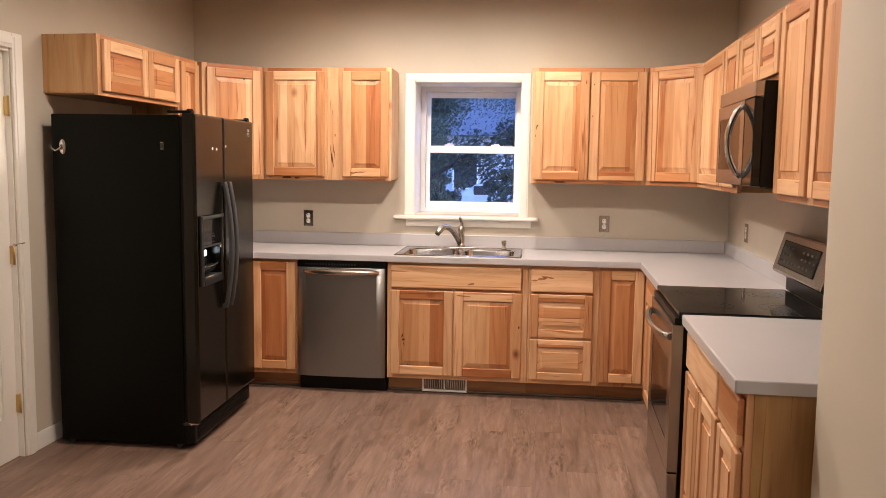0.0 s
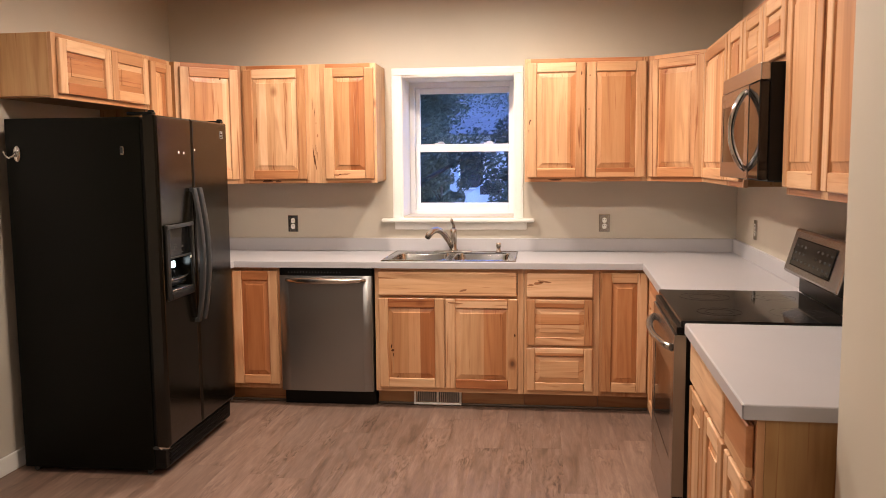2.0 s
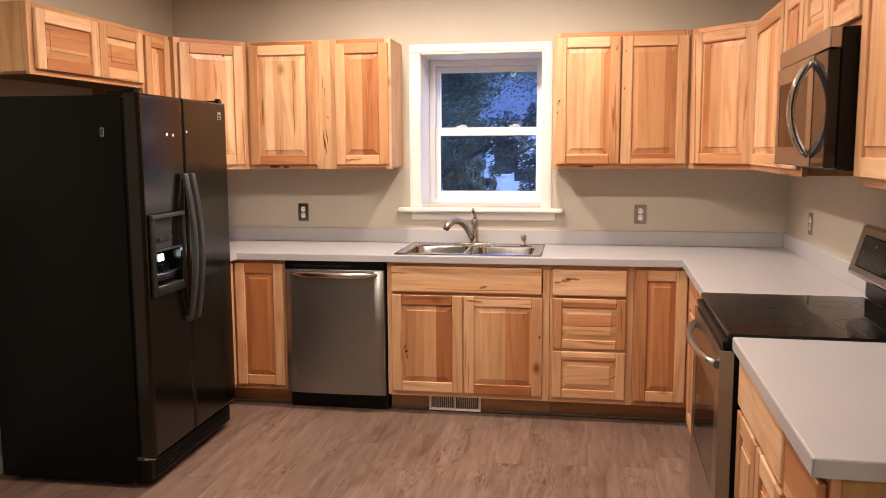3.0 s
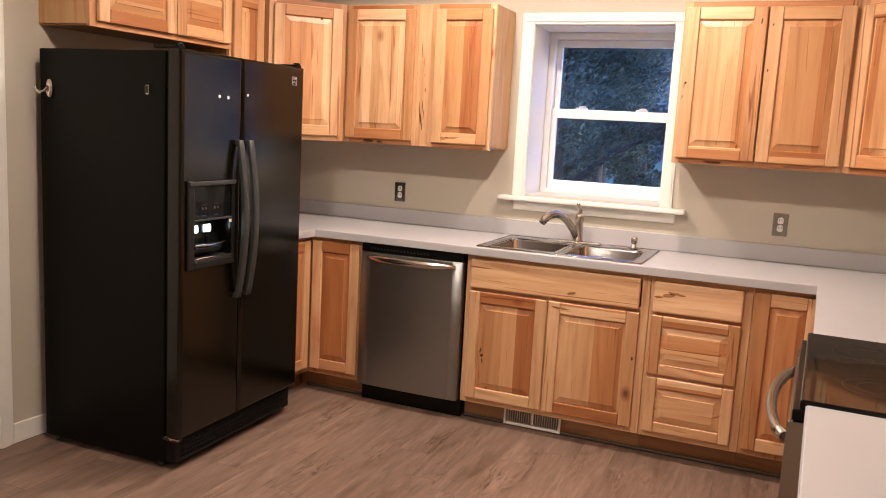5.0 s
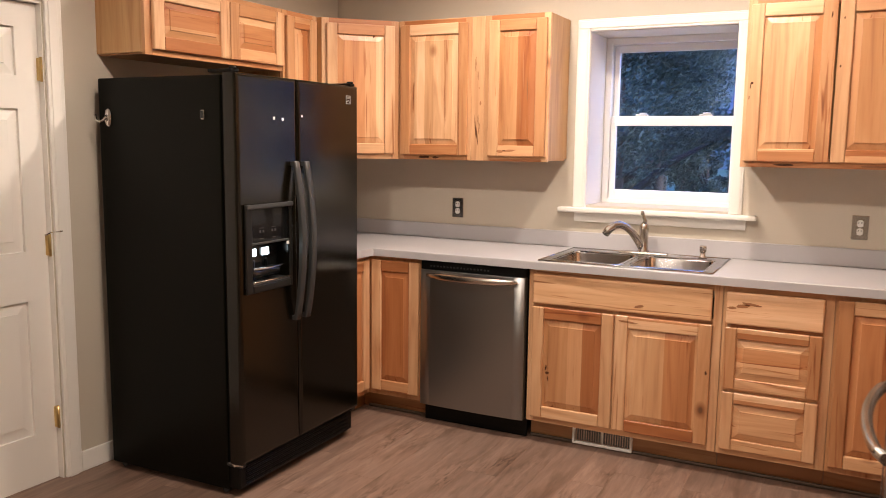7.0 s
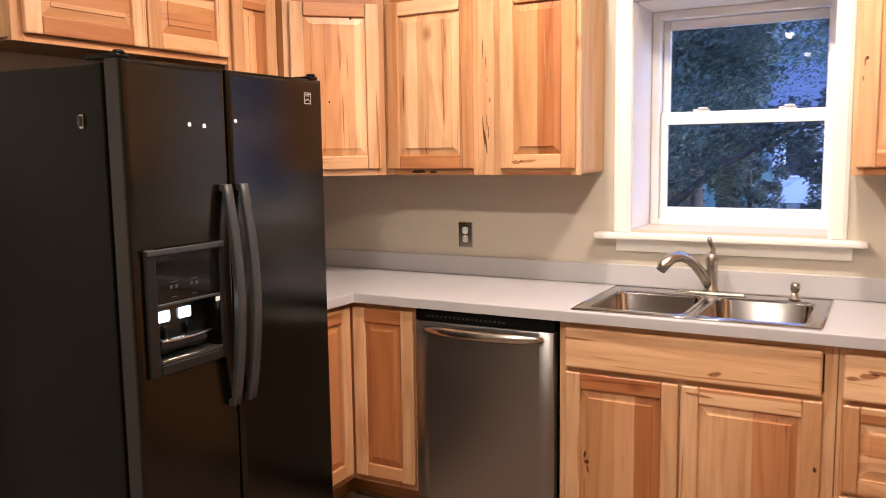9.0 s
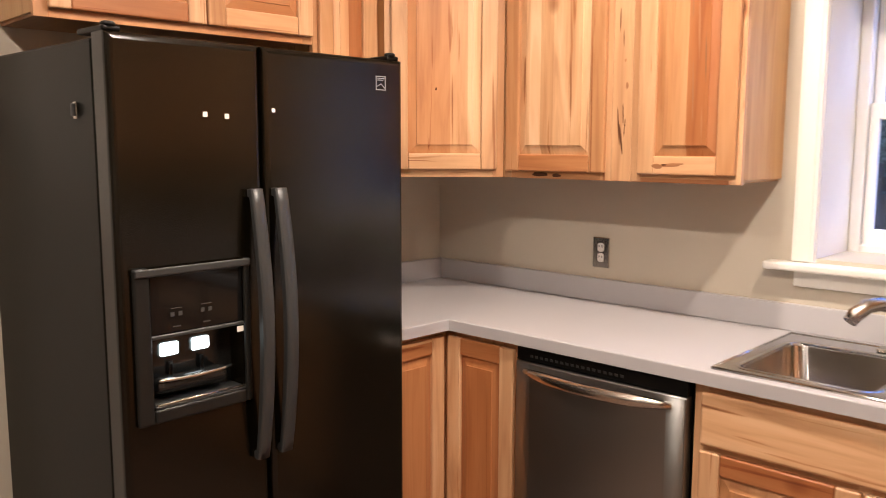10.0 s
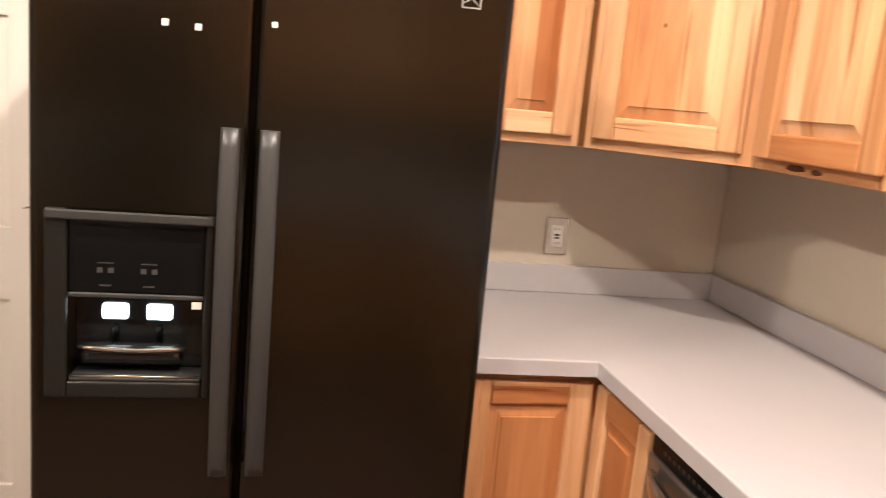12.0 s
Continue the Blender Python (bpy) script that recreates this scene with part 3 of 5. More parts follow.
top = thing("worktop", Matrix(), "pale grey laminate worktop with a low upstand, fitted round the sink", "worktop")
part("slab", worktop(), LAMINATE, top)
part("upstand", box(LEFT_CORNER[0] + 0.024, RIGHT_CORNER[0] - 0.024, BACK - 0.021, BACK - 0.001, CT1 + 0.0005, 1.002, 0.003, 2), LAMINATE, top, "low laminate upstand on the window wall")
u = part("upstand", box(-0.956, -0.003, -0.021, -0.001, CT1 + 0.0005, 1.002, 0.003, 2), LAMINATE, top, "low laminate upstand on the side wall")
u.matrix_basis = at_left(0)
u = part("upstand", box(0.003, 1.682, -0.021, -0.001, CT1 + 0.0005, 1.002, 0.003, 2), LAMINATE, top, "low laminate upstand on the side wall")
u.matrix_basis = at_right(0)
top2 = thing("worktop", at_right(2.462), "pale grey laminate worktop at the end of the kitchen run", "worktop")
part("slab", box(0, 1.022, -0.648, -0.002, CT0, CT1, 0.004, 2), LAMINATE, top2)
part("edge_band", box(1.0222, 1.0236, -0.645, -0.004, CT0 + 0.001, CT1 - 0.003), LAMINATE, top2, "glued laminate edge band")
part("edge_band", box(0.003, 1.020, -0.6494, -0.6482, CT0 + 0.001, CT1 - 0.003), LAMINATE, top2, "glued laminate edge band")

# ---- window ----
def frame_ring(x0, x1, z0, z1, w, y0, y1, bevel=0.002, sill=None):
    """Four butted bars round an opening: a list of meshes (left, right, top, bottom)."""
    wb = sill if sill is not None else w
    return [box(x0, x0 + w, y0, y1, z0, z1, bevel), box(x1 - w, x1, y0, y1, z0, z1, bevel),
            box(x0 + w, x1 - w, y0 + 0.0006, y1, z1 - w, z1, bevel), box(x0 + w, x1 - w, y0 + 0.0006, y1, z0, z0 + wb, bevel)]


win = tagged(new("window_1"), "white vinyl double-hung window in a deep painted recess", "window", kind="structure")
wx0, wx1, wz0, wz1 = WIN
for x0, x1, z0, z1 in ((wx0 - 0.066, wx0 + 0.003, wz0 - 0.012, wz1 + 0.058), (wx1 - 0.003, wx1 + 0.060, wz0 - 0.012, wz1 + 0.058)):
    c = part("casing", box(x0, x1, BACK - 0.019, BACK - 0.001, z0, z1, 0.004, 2), TRIM, win)
    part("casing_bead", box(x0 + 0.010, x1 - 0.010, BACK - 0.025, BACK - 0.0195, z0 + 0.002, wz1 + 0.0085, 0.003, 2), TRIM, c)
c = part("casing", box(wx0 + 0.0045, wx1 - 0.0045, BACK - 0.019, BACK - 0.001, wz1 - 0.004, wz1 + 0.058, 0.004, 2), TRIM, win)
part("casing_bead", box(wx0 - 0.055, wx1 + 0.052, BACK - 0.025, BACK - 0.0195, wz1 + 0.010, wz1 + 0.048, 0.003, 2), TRIM, c)
part("window_sill", box(-0.812, 0.216, BACK - 0.062, BACK - 0.001, 1.112, 1.138, 0.008, 3), TRIM, win, "white painted stool with rounded nose")
part("window_sill", box(wx0 + 0.002, wx1 - 0.002, BACK - 0.001, BACK + 0.30, 1.112, 1.1375), TRIM, win)
part("apron", box(-0.728, 0.164, BACK - 0.018, BACK - 0.001, 1.060, 1.1115, 0.004, 2), TRIM, win)
RD = BACK + 0.285
for a in ((wx0, wx0 + 0.006, wz0 - 0.012, wz1 - 0.002), (wx1 - 0.006, wx1, wz0 - 0.012, wz1 - 0.002)):
    part("jamb_liner", box(a[0] + 0.001, a[1] - 0.001, BACK - 0.001, RD + 0.1, a[2], a[3]), TRIM, win)
part("jamb_liner", box(wx0 + 0.006, wx1 - 0.006, BACK - 0.001, RD + 0.1, wz1 - 0.007, wz1 - 0.001), TRIM, win)
gx0, gx1 = -0.597, 0.031
for bm in frame_ring(wx0 + 0.0065, wx1 - 0.0065, 1.138, wz1 - 0.008, 0.036, RD, RD + 0.09, 0.003):
    part("window_frame", bm, VINYL, win)
for y, z0, z1, bars in ((RD + 0.045, 1.600, 2.034, (0.028, 0.040, 0.040)), (RD + 0.012, 1.170, 1.640, (0.028, 0.054, 0.056))):
    s_ = part("sash", box(gx0 - 0.030, gx0, y, y + 0.030, z0, z1, 0.004, 2), VINYL, win, "white vinyl sash")
    part("sash_stile", box(gx1, gx1 + 0.030, y, y + 0.030, z0, z1, 0.004, 2), VINYL, s_)
    part("sash_rail", box(gx0, gx1, y, y + 0.030, z1 - bars[1], z1, 0.004, 2), VINYL, s_)
    part("sash_rail", box(gx0, gx1, y, y + 0.030, z0, z0 + bars[2], 0.004, 2), VINYL, s_)
    p = part("pane", box(gx0 - 0.004, gx1 + 0.004, y + 0.012, y + 0.016, z0 + 0.01, z1 - 0.01), PANE, s_, "clear glass pane")
    p.visible_shadow = False
for x in (-0.455, -0.110):
    lk = part("sash_lock", box(x - 0.034, x + 0.034, RD + 0.014, RD + 0.036, 1.6405, 1.650, 0.003, 2), VINYL, win)
    part("lever", box(x - 0.012, x + 0.028, RD + 0.004, RD + 0.020, 1.650, 1.658, 0.003, 2), VINYL, lk)

# ---- door in the left wall ----
door = tagged(new("door_1"), "closed white six-panel door with brass hinges", "door", kind="structure")
door.matrix_basis = at_left(0)
dx0, dx1 = DOOR_S[0] + 0.022, DOOR_S[1] - 0.006
cols = ((dx0 + 0.105, dx0 + 0.352), (dx1 - 0.352, dx1 - 0.100))
rows = ((0.222, 0.800), (1.010, 1.595), (1.728, 1.920))
part("leaf", wall_with_holes(dx0, dx1, 0.001, 2.018, 0.030, 0.064, [(a, b, c_, d_) for a, b in cols for c_, d_ in rows]), TRIM, door)
for a, b in cols:
    for c_, d_ in rows:
        part("panel", raised(a, b, c_, d_, 0.044, 0.033, 0.045, 0.060), TRIM, door)
for bm in (box(DOOR_S[0] + 0.002, DOOR_S[0] + 0.020, 0.001, 0.129, 0, 2.038), box(DOOR_S[1] - 0.004, DOOR_S[1] - 0.0005, 0.001, 0.129, 0, 2.038), box(DOOR_S[0] + 0.02, DOOR_S[1] - 0.004, 0.001, 0.129, 2.021, 2.038)):
    part("jamb", bm, TRIM, door)
for bm in (box(DOOR_S[1] - 0.020, DOOR_S[1] - 0.0045, 0.0665, 0.080, 0.001, 2.020), box(DOOR_S[0] + 0.0205, DOOR_S[0] + 0.034, 0.0665, 0.080, 0.001, 2.020), box(DOOR_S[0] + 0.034, DOOR_S[1] - 0.020, 0.0665, 0.080, 2.006, 2.0205)):
    part("door_stop", bm, TRIM, door)
for a, b in ((DOOR_S[0] - 0.062, DOOR_S[0] + 0.010), (DOOR_S[1] + 0.004, DOOR_S[1] + 0.080)):
    c = part("casing", box(a, b, -0.016, -0.0005, 0.0005, 2.108, 0.004, 2), TRIM, door)
    part("casing_bead", box(a + 0.012, b - 0.022, -0.021, -0.0165, 0.0005, 2.09, 0.002), TRIM, c)
c = part("casing", box(DOOR_S[0] + 0.0105, DOOR_S[1] + 0.0035, -0.016, -0.0005, 2.034, 2.108, 0.004, 2), TRIM, door)
part("casing_bead", box(DOOR_S[0] + 0.0105, DOOR_S[1] + 0.0035, -0.021, -0.0165, 2.052, 2.090, 0.002), TRIM, c)
for z in (0.232, 0.985, 1.712):
    h = part("hinge", box(dx1 - 0.010, dx1 + 0.003, 0.008, 0.029, z, z + 0.092, 0.002), BRASS, door, "worn brass hinge")
    part("pin", tube([(dx1 - 0.001, 0.010, z - 0.004), (dx1 - 0.001, 0.010, z + 0.096)], 0.0055, 10), BRASS, h)
    if z == 0.985:
        part("hinge_stop", tube([(dx1 - 0.001, 0.010, z + 0.098), (dx1 - 0.022, -0.022, z + 0.100), (dx1 - 0.045, -0.022, z + 0.092)], 0.0035, 8), CHROME, h, "wire hinge-pin door stop")
        part("hinge_stop", tube([(dx1 - 0.001, 0.010, z + 0.098), (dx1 + 0.022, -0.026, z + 0.103), (dx1 + 0.036, -0.024, z + 0.103)], 0.0035, 8), CHROME, h)

# ---- baseboards and shoe moulding ----
def board(name, bm, mat, label, m=None):
    o = structure(name, bm, mat, label, "baseboard")
    if m is not None:
        o.matrix_basis = m
    return o


def base_profile(x0, x1, y_wall, out, h):
    return box(x0, x1, y_wall - out, y_wall - 0.0005, 0.0005, h, 0.004, 2)


board("baseboard", base_profile(DOOR_S[1] + 0.081, -0.99, 0, 0.014, 0.092), TRIM, "white painted baseboard beside the refrigerator", at_left(0))
board("baseboard", base_profile(-9.3, DOOR_S[0] - 0.063, 0, 0.014, 0.092), TRIM, "white painted baseboard", at_left(0))
board("baseboard", box(0.956, 4.39, 3.236, 3.2495, 0.0005, 0.092, 0.004, 2), TRIM, "white painted baseboard")
SHOE = plain("dark_shoe_moulding", (0.055, 0.035, 0.022), 0.5)
board("shoe_moulding", box(-0.752, 0.905, BACK - 0.551, BACK - 0.5355, 0.0005, 0.018, 0.006, 2), SHOE, "dark shoe moulding along the toe kick")
board("shoe_moulding", box(-1.72, -1.353, BACK - 0.551, BACK - 0.5355, 0.0005, 0.018, 0.006, 2), SHOE, "dark shoe moulding along the toe kick")

# ---- floor register ----
reg = thing("floor_register", pose(0, BACK - 0.5352, 0), "white metal heating register set in the toe kick", "register")
for bm in frame_ring(-0.526, -0.228, 0.006, 0.104, 0.012, -0.022, -0.0005, 0.002):
    part("frame", bm, WHITE_PLASTIC, reg)
part("backing", box(-0.511, -0.243, -0.0015, -0.0006, 0.021, 0.089), DARK_GREY, reg)
part("divider", box(-0.381, -0.373, -0.0055, -0.0016, 0.0205, 0.0895), WHITE_PLASTIC, reg)
for i in range(22):
    x = -0.505 + i * 0.0121
    if abs(x + 0.377) > 0.007:
        part("slat", box(x - 0.0022, x + 0.0022, -0.012, -0.0017, 0.0205, 0.0895), NICKEL, reg)
part("lever", box(-0.519, -0.513, -0.028, -0.0222, 0.045, 0.068, 0.001), WHITE_PLASTIC, reg)

# ---- sockets ----
def outlet(m, label, gfci=False):
    o = thing("wall_outlet", m, label, "outlet", "wall outlets")
    part("plate", box(-0.036, 0.036, -0.007, -0.0005, -0.058, 0.058, 0.003, 2), NICKEL, o, "brushed metal cover plate")
    if gfci:
        part("receptacle", box(-0.0165, 0.0165, -0.0095, -0.0072, -0.033, 0.033, 0.001), WHITE_PLASTIC, o, "white receptacle with test buttons")
        part("button", box(-0.008, 0.008, -0.0105, -0.0096, 0.001, 0.007), BLACK_PLASTIC, o)
        part("button", box(-0.008, 0.008, -0.0105, -0.0096, -0.008, -0.002), DARK_GREY, o)
        slots = ((-0.006, 0.022), (0.006, 0.022), (-0.006, -0.022), (0.006, -0.022))
    else:
        for z in (-0.0195, 0.0195):
            bm = bmesh.new()
            ring = [bm.verts.new((max(-0.0135, min(0.0135, 0.0172 * math.cos(a))) * 1.0, -0.0092, z + 0.0172 * math.sin(a))) for a in (2 * math.pi * k / 24 for k in range(24))]
            back = [bm.verts.new((v.co.x, -0.0071, v.co.z)) for v in ring]
            bm.faces.new(ring)
            bm.faces.new(back[::-1])
            for k in range(24):
                bm.faces.new((ring[k], ring[(k + 1) % 24], back[(k + 1) % 24], back[k]))
            part("receptacle", bm, WHITE_PLASTIC, o, "white receptacle face")
        slots = ((-0.006, 0.024), (0.006, 0.024), (-0.006, -0.015), (0.006, -0.015))
    for x, z in slots:
        part("slot", box(x - 0.0012, x + 0.0012, -0.0101, -0.0093, z - 0.004, z + 0.004), BLACK_PLASTIC, o)
    return o


outlet(at_back(-1.445, 1.100), "duplex outlet in a metal plate above the worktop")
outlet(at_back(0.676, 1.103), "duplex outlet in a metal plate above the worktop")
outlet(at_left(-0.544, 1.092), "white safety outlet in a metal plate beside the refrigerator", True)
outlet(at_right(0.574, 1.105), "duplex outlet in a metal plate by the range")

# ---- sink, tap, soap dispenser ----
def sink():
    s = thing("kitchen_sink", pose(0, 0, CT1), "stainless steel double-bowl drop-in sink", "sink")
    x0, x1, y0, y1 = SINK
    mid = (x0 + x1) / 2
    bowls = ((x0 + 0.036, mid - 0.016, y0 + 0.036, y1 - 0.100), (mid + 0.016, x1 - 0.036, y0 + 0.036, y1 - 0.100))

    def loop(b, inset, r, n=5):
        a0, a1, b0, b1 = b[0] + inset, b[1] - inset, b[2] + inset, b[3] - inset
        pts = []
        for cx, cy, st in ((a1 - r, b1 - r, 0), (a0 + r, b1 - r, 90), (a0 + r, b0 + r, 180), (a1 - r, b0 + r, 270)):
            for k in range(n + 1):
                a = radians(st + 90 * k / n)
                pts.append((cx + r * math.cos(a), cy + r * math.sin(a)))
        return pts

    # the rim: a thin pressed deck round the two bowls, as bars butted together
    deck = bmesh.new()
    for a in ((x0, x1, y0, bowls[0][2] + 0.012), (x0, x1, bowls[0][3] - 0.012, y1), (x0, bowls[0][0] + 0.012, bowls[0][2] + 0.012, bowls[0][3] - 0.012),
              (bowls[0][1] - 0.012, bowls[1][0] + 0.012, bowls[0][2] + 0.012, bowls[0][3] - 0.012), (bowls[1][1] - 0.012, x1, bowls[0][2] + 0.012, bowls[0][3] - 0.012)):
        box(a[0], a[1], a[2], a[3], 0.0005, 0.0050, 0, 1, deck)
    bmesh.ops.remove_doubles(deck, verts=deck.verts[:], dist=0.0001)
    part("deck", deck, SINK_STEEL, s)
    part("rolled_rim", tube([(x0, y0, 0.003), (x1, y0, 0.003)], 0.0048, 10, tube([(x0, y1, 0.003), (x1, y1, 0.003)], 0.0048, 10, tube([(x0, y0, 0.003), (x0, y1, 0.003)], 0.0048, 10, tube([(x1, y0, 0.003), (x1, y1, 0.003)], 0.0048, 10)))), SINK_STEEL, s)
    for b in bowls:
        bm = bmesh.new()
        levels = ((-0.006, 0.055, 0.0052), (0.0, 0.052, 0.0075), (0.006, 0.050, 0.0050), (0.010, 0.048, -0.006), (0.020, 0.050, -0.130), (0.034, 0.055, -0.158), (0.070, 0.05, -0.168))
        rings = [[bm.verts.new((x, y, z)) for x, y in loop(b, i, r)] for i, r, z in levels]
        for p, q in zip(rings, rings[1:]):
            n = len(p)
            for k in range(n):
                f_ = bm.faces.new((p[k], p[(k + 1) % n], q[(k + 1) % n], q[k]))
                f_.smooth = True
        bm.faces.new(rings[-1])
        bw = part("bowl", bm, SINK_STEEL, s)
        part("drain", lathe([(0.044, 0.0), (0.044, 0.004), (0.036, 0.005), (0.030, -0.001)], ((b[0] + b[1]) / 2, (b[2] + b[3]) / 2, -0.167), 24), CHROME, bw, "round chrome drain")
    return s


sink()
DECK = CT1 + 0.0052
tap = thing("kitchen_tap", pose(-0.318, 7.318, DECK), "brushed nickel single-lever kitchen tap with curved spout", "tap")
bm = box(-0.125, 0.125, -0.027, 0.027, 0.0, 0.010, 0.004, 2)
part("base_plate", bm, NICKEL, tap)
part("body", lathe([(0.029, 0.010), (0.029, 0.016), (0.024, 0.024), (0.023, 0.110), (0.025, 0.130), (0.022, 0.150), (0.012, 0.160)], sides=24), NICKEL, tap)
cu = [(-0.008, -0.006, 0.035), (-0.028, -0.030, 0.078), (-0.050, -0.062, 0.118), (-0.072, -0.098, 0.146), (-0.095, -0.132, 0.157), (-0.117, -0.166, 0.152), (-0.136, -0.194, 0.132), (-0.146, -0.208, 0.112)]
part("spout", tube(cu, [0.020, 0.020, 0.0195, 0.019, 0.0195, 0.021, 0.0215, 0.018], 16), NICKEL, tap, "curved pull-out spout")
part("lever", tube([(0.0, 0, 0.155), (0.004, 0.002, 0.172), (-0.004, 0.000, 0.192), (-0.010, -0.004, 0.208), (-0.011, -0.005, 0.222)], [0.013, 0.010, 0.008, 0.011, 0.006], 12), NICKEL, tap)
soap = thing("soap_dispenser", pose(-0.018, 7.318, DECK), "short brushed nickel soap dispenser pump", "soap dispenser")
part("collar", lathe([(0.021, 0), (0.021, 0.006), (0.013, 0.012), (0.013, 0.030)]), NICKEL, soap)
part("cap", lathe([(0.012, 0.030), (0.017, 0.034), (0.018, 0.056), (0.014, 0.062)]), NICKEL, soap)
part("nozzle", tube([(0, -0.008, 0.050), (0, -0.045, 0.048)], 0.006, 10), NICKEL, soap)


# ---- refrigerator ----
def bow_bar(z0, z1, y0, y1, x_in, bow, thick, n=20, power=0.9):
    """A flat handle that bows outwards along +x between two ends."""
    bm = bmesh.new()
    rings = []
    for k in range(n + 1):
        u = k / n
        x = x_in + bow * math.sin(math.pi * u) ** power
        z = z0 + (z1 - z0) * u
        t = thick * (0.75 + 0.25 * math.sin(math.pi * u))
        c = 0.004
        rings.append([bm.verts.new(p) for p in ((x, y0 + c, z), (x, y1 - c, z), (x - c, y1, z), (x - t, y1, z), (x - t, y0, z), (x - c, y0, z))])
    for a, b in zip(rings, rings[1:]):
        for k in range(6):
            bm.faces.new((a[k], a[(k + 1) % 6], b[(k + 1) % 6], b[k])).smooth = k == 0
    bm.faces.new(rings[0][::-1])
    bm.faces.new(rings[-1])
    return bm


FX0, FX1, FY0, FY1 = -2.275, -1.515, 5.592, 6.472
SPLIT = 5.983
ASKEW = pose(FX1, FY0, 0, 0, 0, 0.6) @ Matrix.Translation((-FX1, -FY0, 0))      # it stands slightly turned
fr = thing("refrigerator", ASKEW, "black side-by-side refrigerator with a door dispenser", "refrigerator")
part("body", box(FX0, -1.600, FY0 + 0.006, FY1 - 0.006, 0.028, 1.734, 0.006, 2), BLACK_SIDE, fr, "black pebbled steel case")
part("gasket", box(-1.5995, -1.582, FY0 + 0.014, FY1 - 0.014, 0.14, 1.722), BLACK_PLASTIC, fr)


def fridge_door(y0, y1, hole=None):
    z0, z1 = 0.150, 1.742
    bm = wall_with_holes(y0, y1, z0, z1, 0.0, 0.066, [hole] if hole else [])
    edge = [e for e in bm.edges if all(abs(v.co.y) < 1e-5 and (min(abs(v.co.x - y0), abs(v.co.x - y1)) < 1e-5 or min(abs(v.co.z - z0), abs(v.co.z - z1)) < 1e-5) for v in e.verts)
            and len(e.link_faces) == 2 and abs(e.link_faces[0].normal.dot(e.link_faces[1].normal)) < 0.5]
    bmesh.ops.recalc_face_normals(bm, faces=bm.faces[:])
    bmesh.ops.bevel(bm, geom=edge, offset=0.016, segments=4, affect="EDGES", profile=0.5)
    d = part("door", bm, BLACK_DOOR, fr, "glossy black pebbled door")
    d.matrix_basis = pose(FX1, 0, 0, 0, 0, 90)
    return d


CAV = (5.664, 5.908, 0.892, 1.062)
d1 = fridge_door(FY0, SPLIT - 0.004, CAV)
d2 = fridge_door(SPLIT + 0.004, FY1)
# the dispenser, in the door's own frame: local x along the door, local -y out of it
dark_liner = plain("dispenser_liner", (0.010, 0.011, 0.011), 0.15, relief=0.0)
lin = part("dispenser", box(CAV[0] + 0.0005, CAV[1] - 0.0005, 0.058, 0.064, CAV[2], CAV[3]), dark_liner, d1, "recessed ice and water dispenser")
b0, b1, b2, b3 = 5.622, 5.926, 0.858, 1.224
for bm, nm in ((box(b0, b0 + 0.040, -0.013, -0.0005, b2, b3, 0.006, 3), "bezel"), (box(b1 - 0.018, b1, -0.013, -0.0005, b2, b3, 0.006, 3), "bezel"),
               (box(b0 + 0.040, b1 - 0.018, -0.014, -0.0005, b2, b2 + 0.034, 0.006, 3), "bezel")):
    part(nm, bm, BEZEL, d1, "black dispenser bezel")
part("bezel", box(b0 + 0.002, b1 - 0.002, -0.020, -0.0135, b3 - 0.020, b3 - 0.001, 0.004, 3), DARK_GREY, d1, "lighter top edge of the bezel")
part("control_panel", box(b0 + 0.041, b1 - 0.019, -0.004, -0.0006, 1.066, b3 - 0.021, 0.002), BLACK_GLASS, d1, "glossy control panel with small icons")
part("trim_strip", box(b0 + 0.041, b1 - 0.019, -0.009, -0.0006, 1.056, 1.065, 0.002), DARK_GREY, d1)
part("drip_tray", box(CAV[0] + 0.002, CAV[1] - 0.002, -0.012, 0.057, CAV[2] + 0.0005, CAV[2] + 0.008, 0.002), DARK_GREY, d1, "grey drip tray")
part("tray_lip", tube([(CAV[0] + 0.004, -0.010, CAV[2] + 0.010), (CAV[1] - 0.004, -0.010, CAV[2] + 0.010)], 0.003, 8), NICKEL, d1, "bright lip of the drip tray")
ICON = plain("pale_print", (0.040, 0.039, 0.036), 0.6, relief=0.0)
for cx in (5.728, 5.806):
    part("icon", box(cx - 0.014, cx + 0.014, -0.0046, -0.0041, 1.122, 1.124), ICON, d1)
    for k in (-0.010, 0.010):
        part("icon", box(cx + k - 0.005, cx + k + 0.005, -0.0046, -0.0041, 1.104, 1.114), ICON, d1)
    part("icon", box(cx - 0.010, cx + 0.010, -0.0046, -0.0041, 1.078, 1.081), ICON, d1)
LIT = glow("dispenser_lamp", (0.80, 0.95, 1.0), 6.0)
for cy in (5.737, 5.820):
    part("dispenser_lamp", box(cy - 0.024, cy + 0.024, 0.050, 0.0575, 0.998, 1.030, 0.004), LIT, d1, "lit white dispenser lamp")
    part("paddle", tube([(cy, 0.050, 0.984), (cy, 0.049, 0.968), (cy, 0.050, 0.950)], 0.007, 12, None, 0.6), BLACK_PLASTIC, d1)
part("ledge", box(CAV[0] + 0.014, CAV[1] - 0.036, 0.004, 0.056, 0.918, 0.956, 0.018, 6), dark_liner, d1, "glossy black ledge")
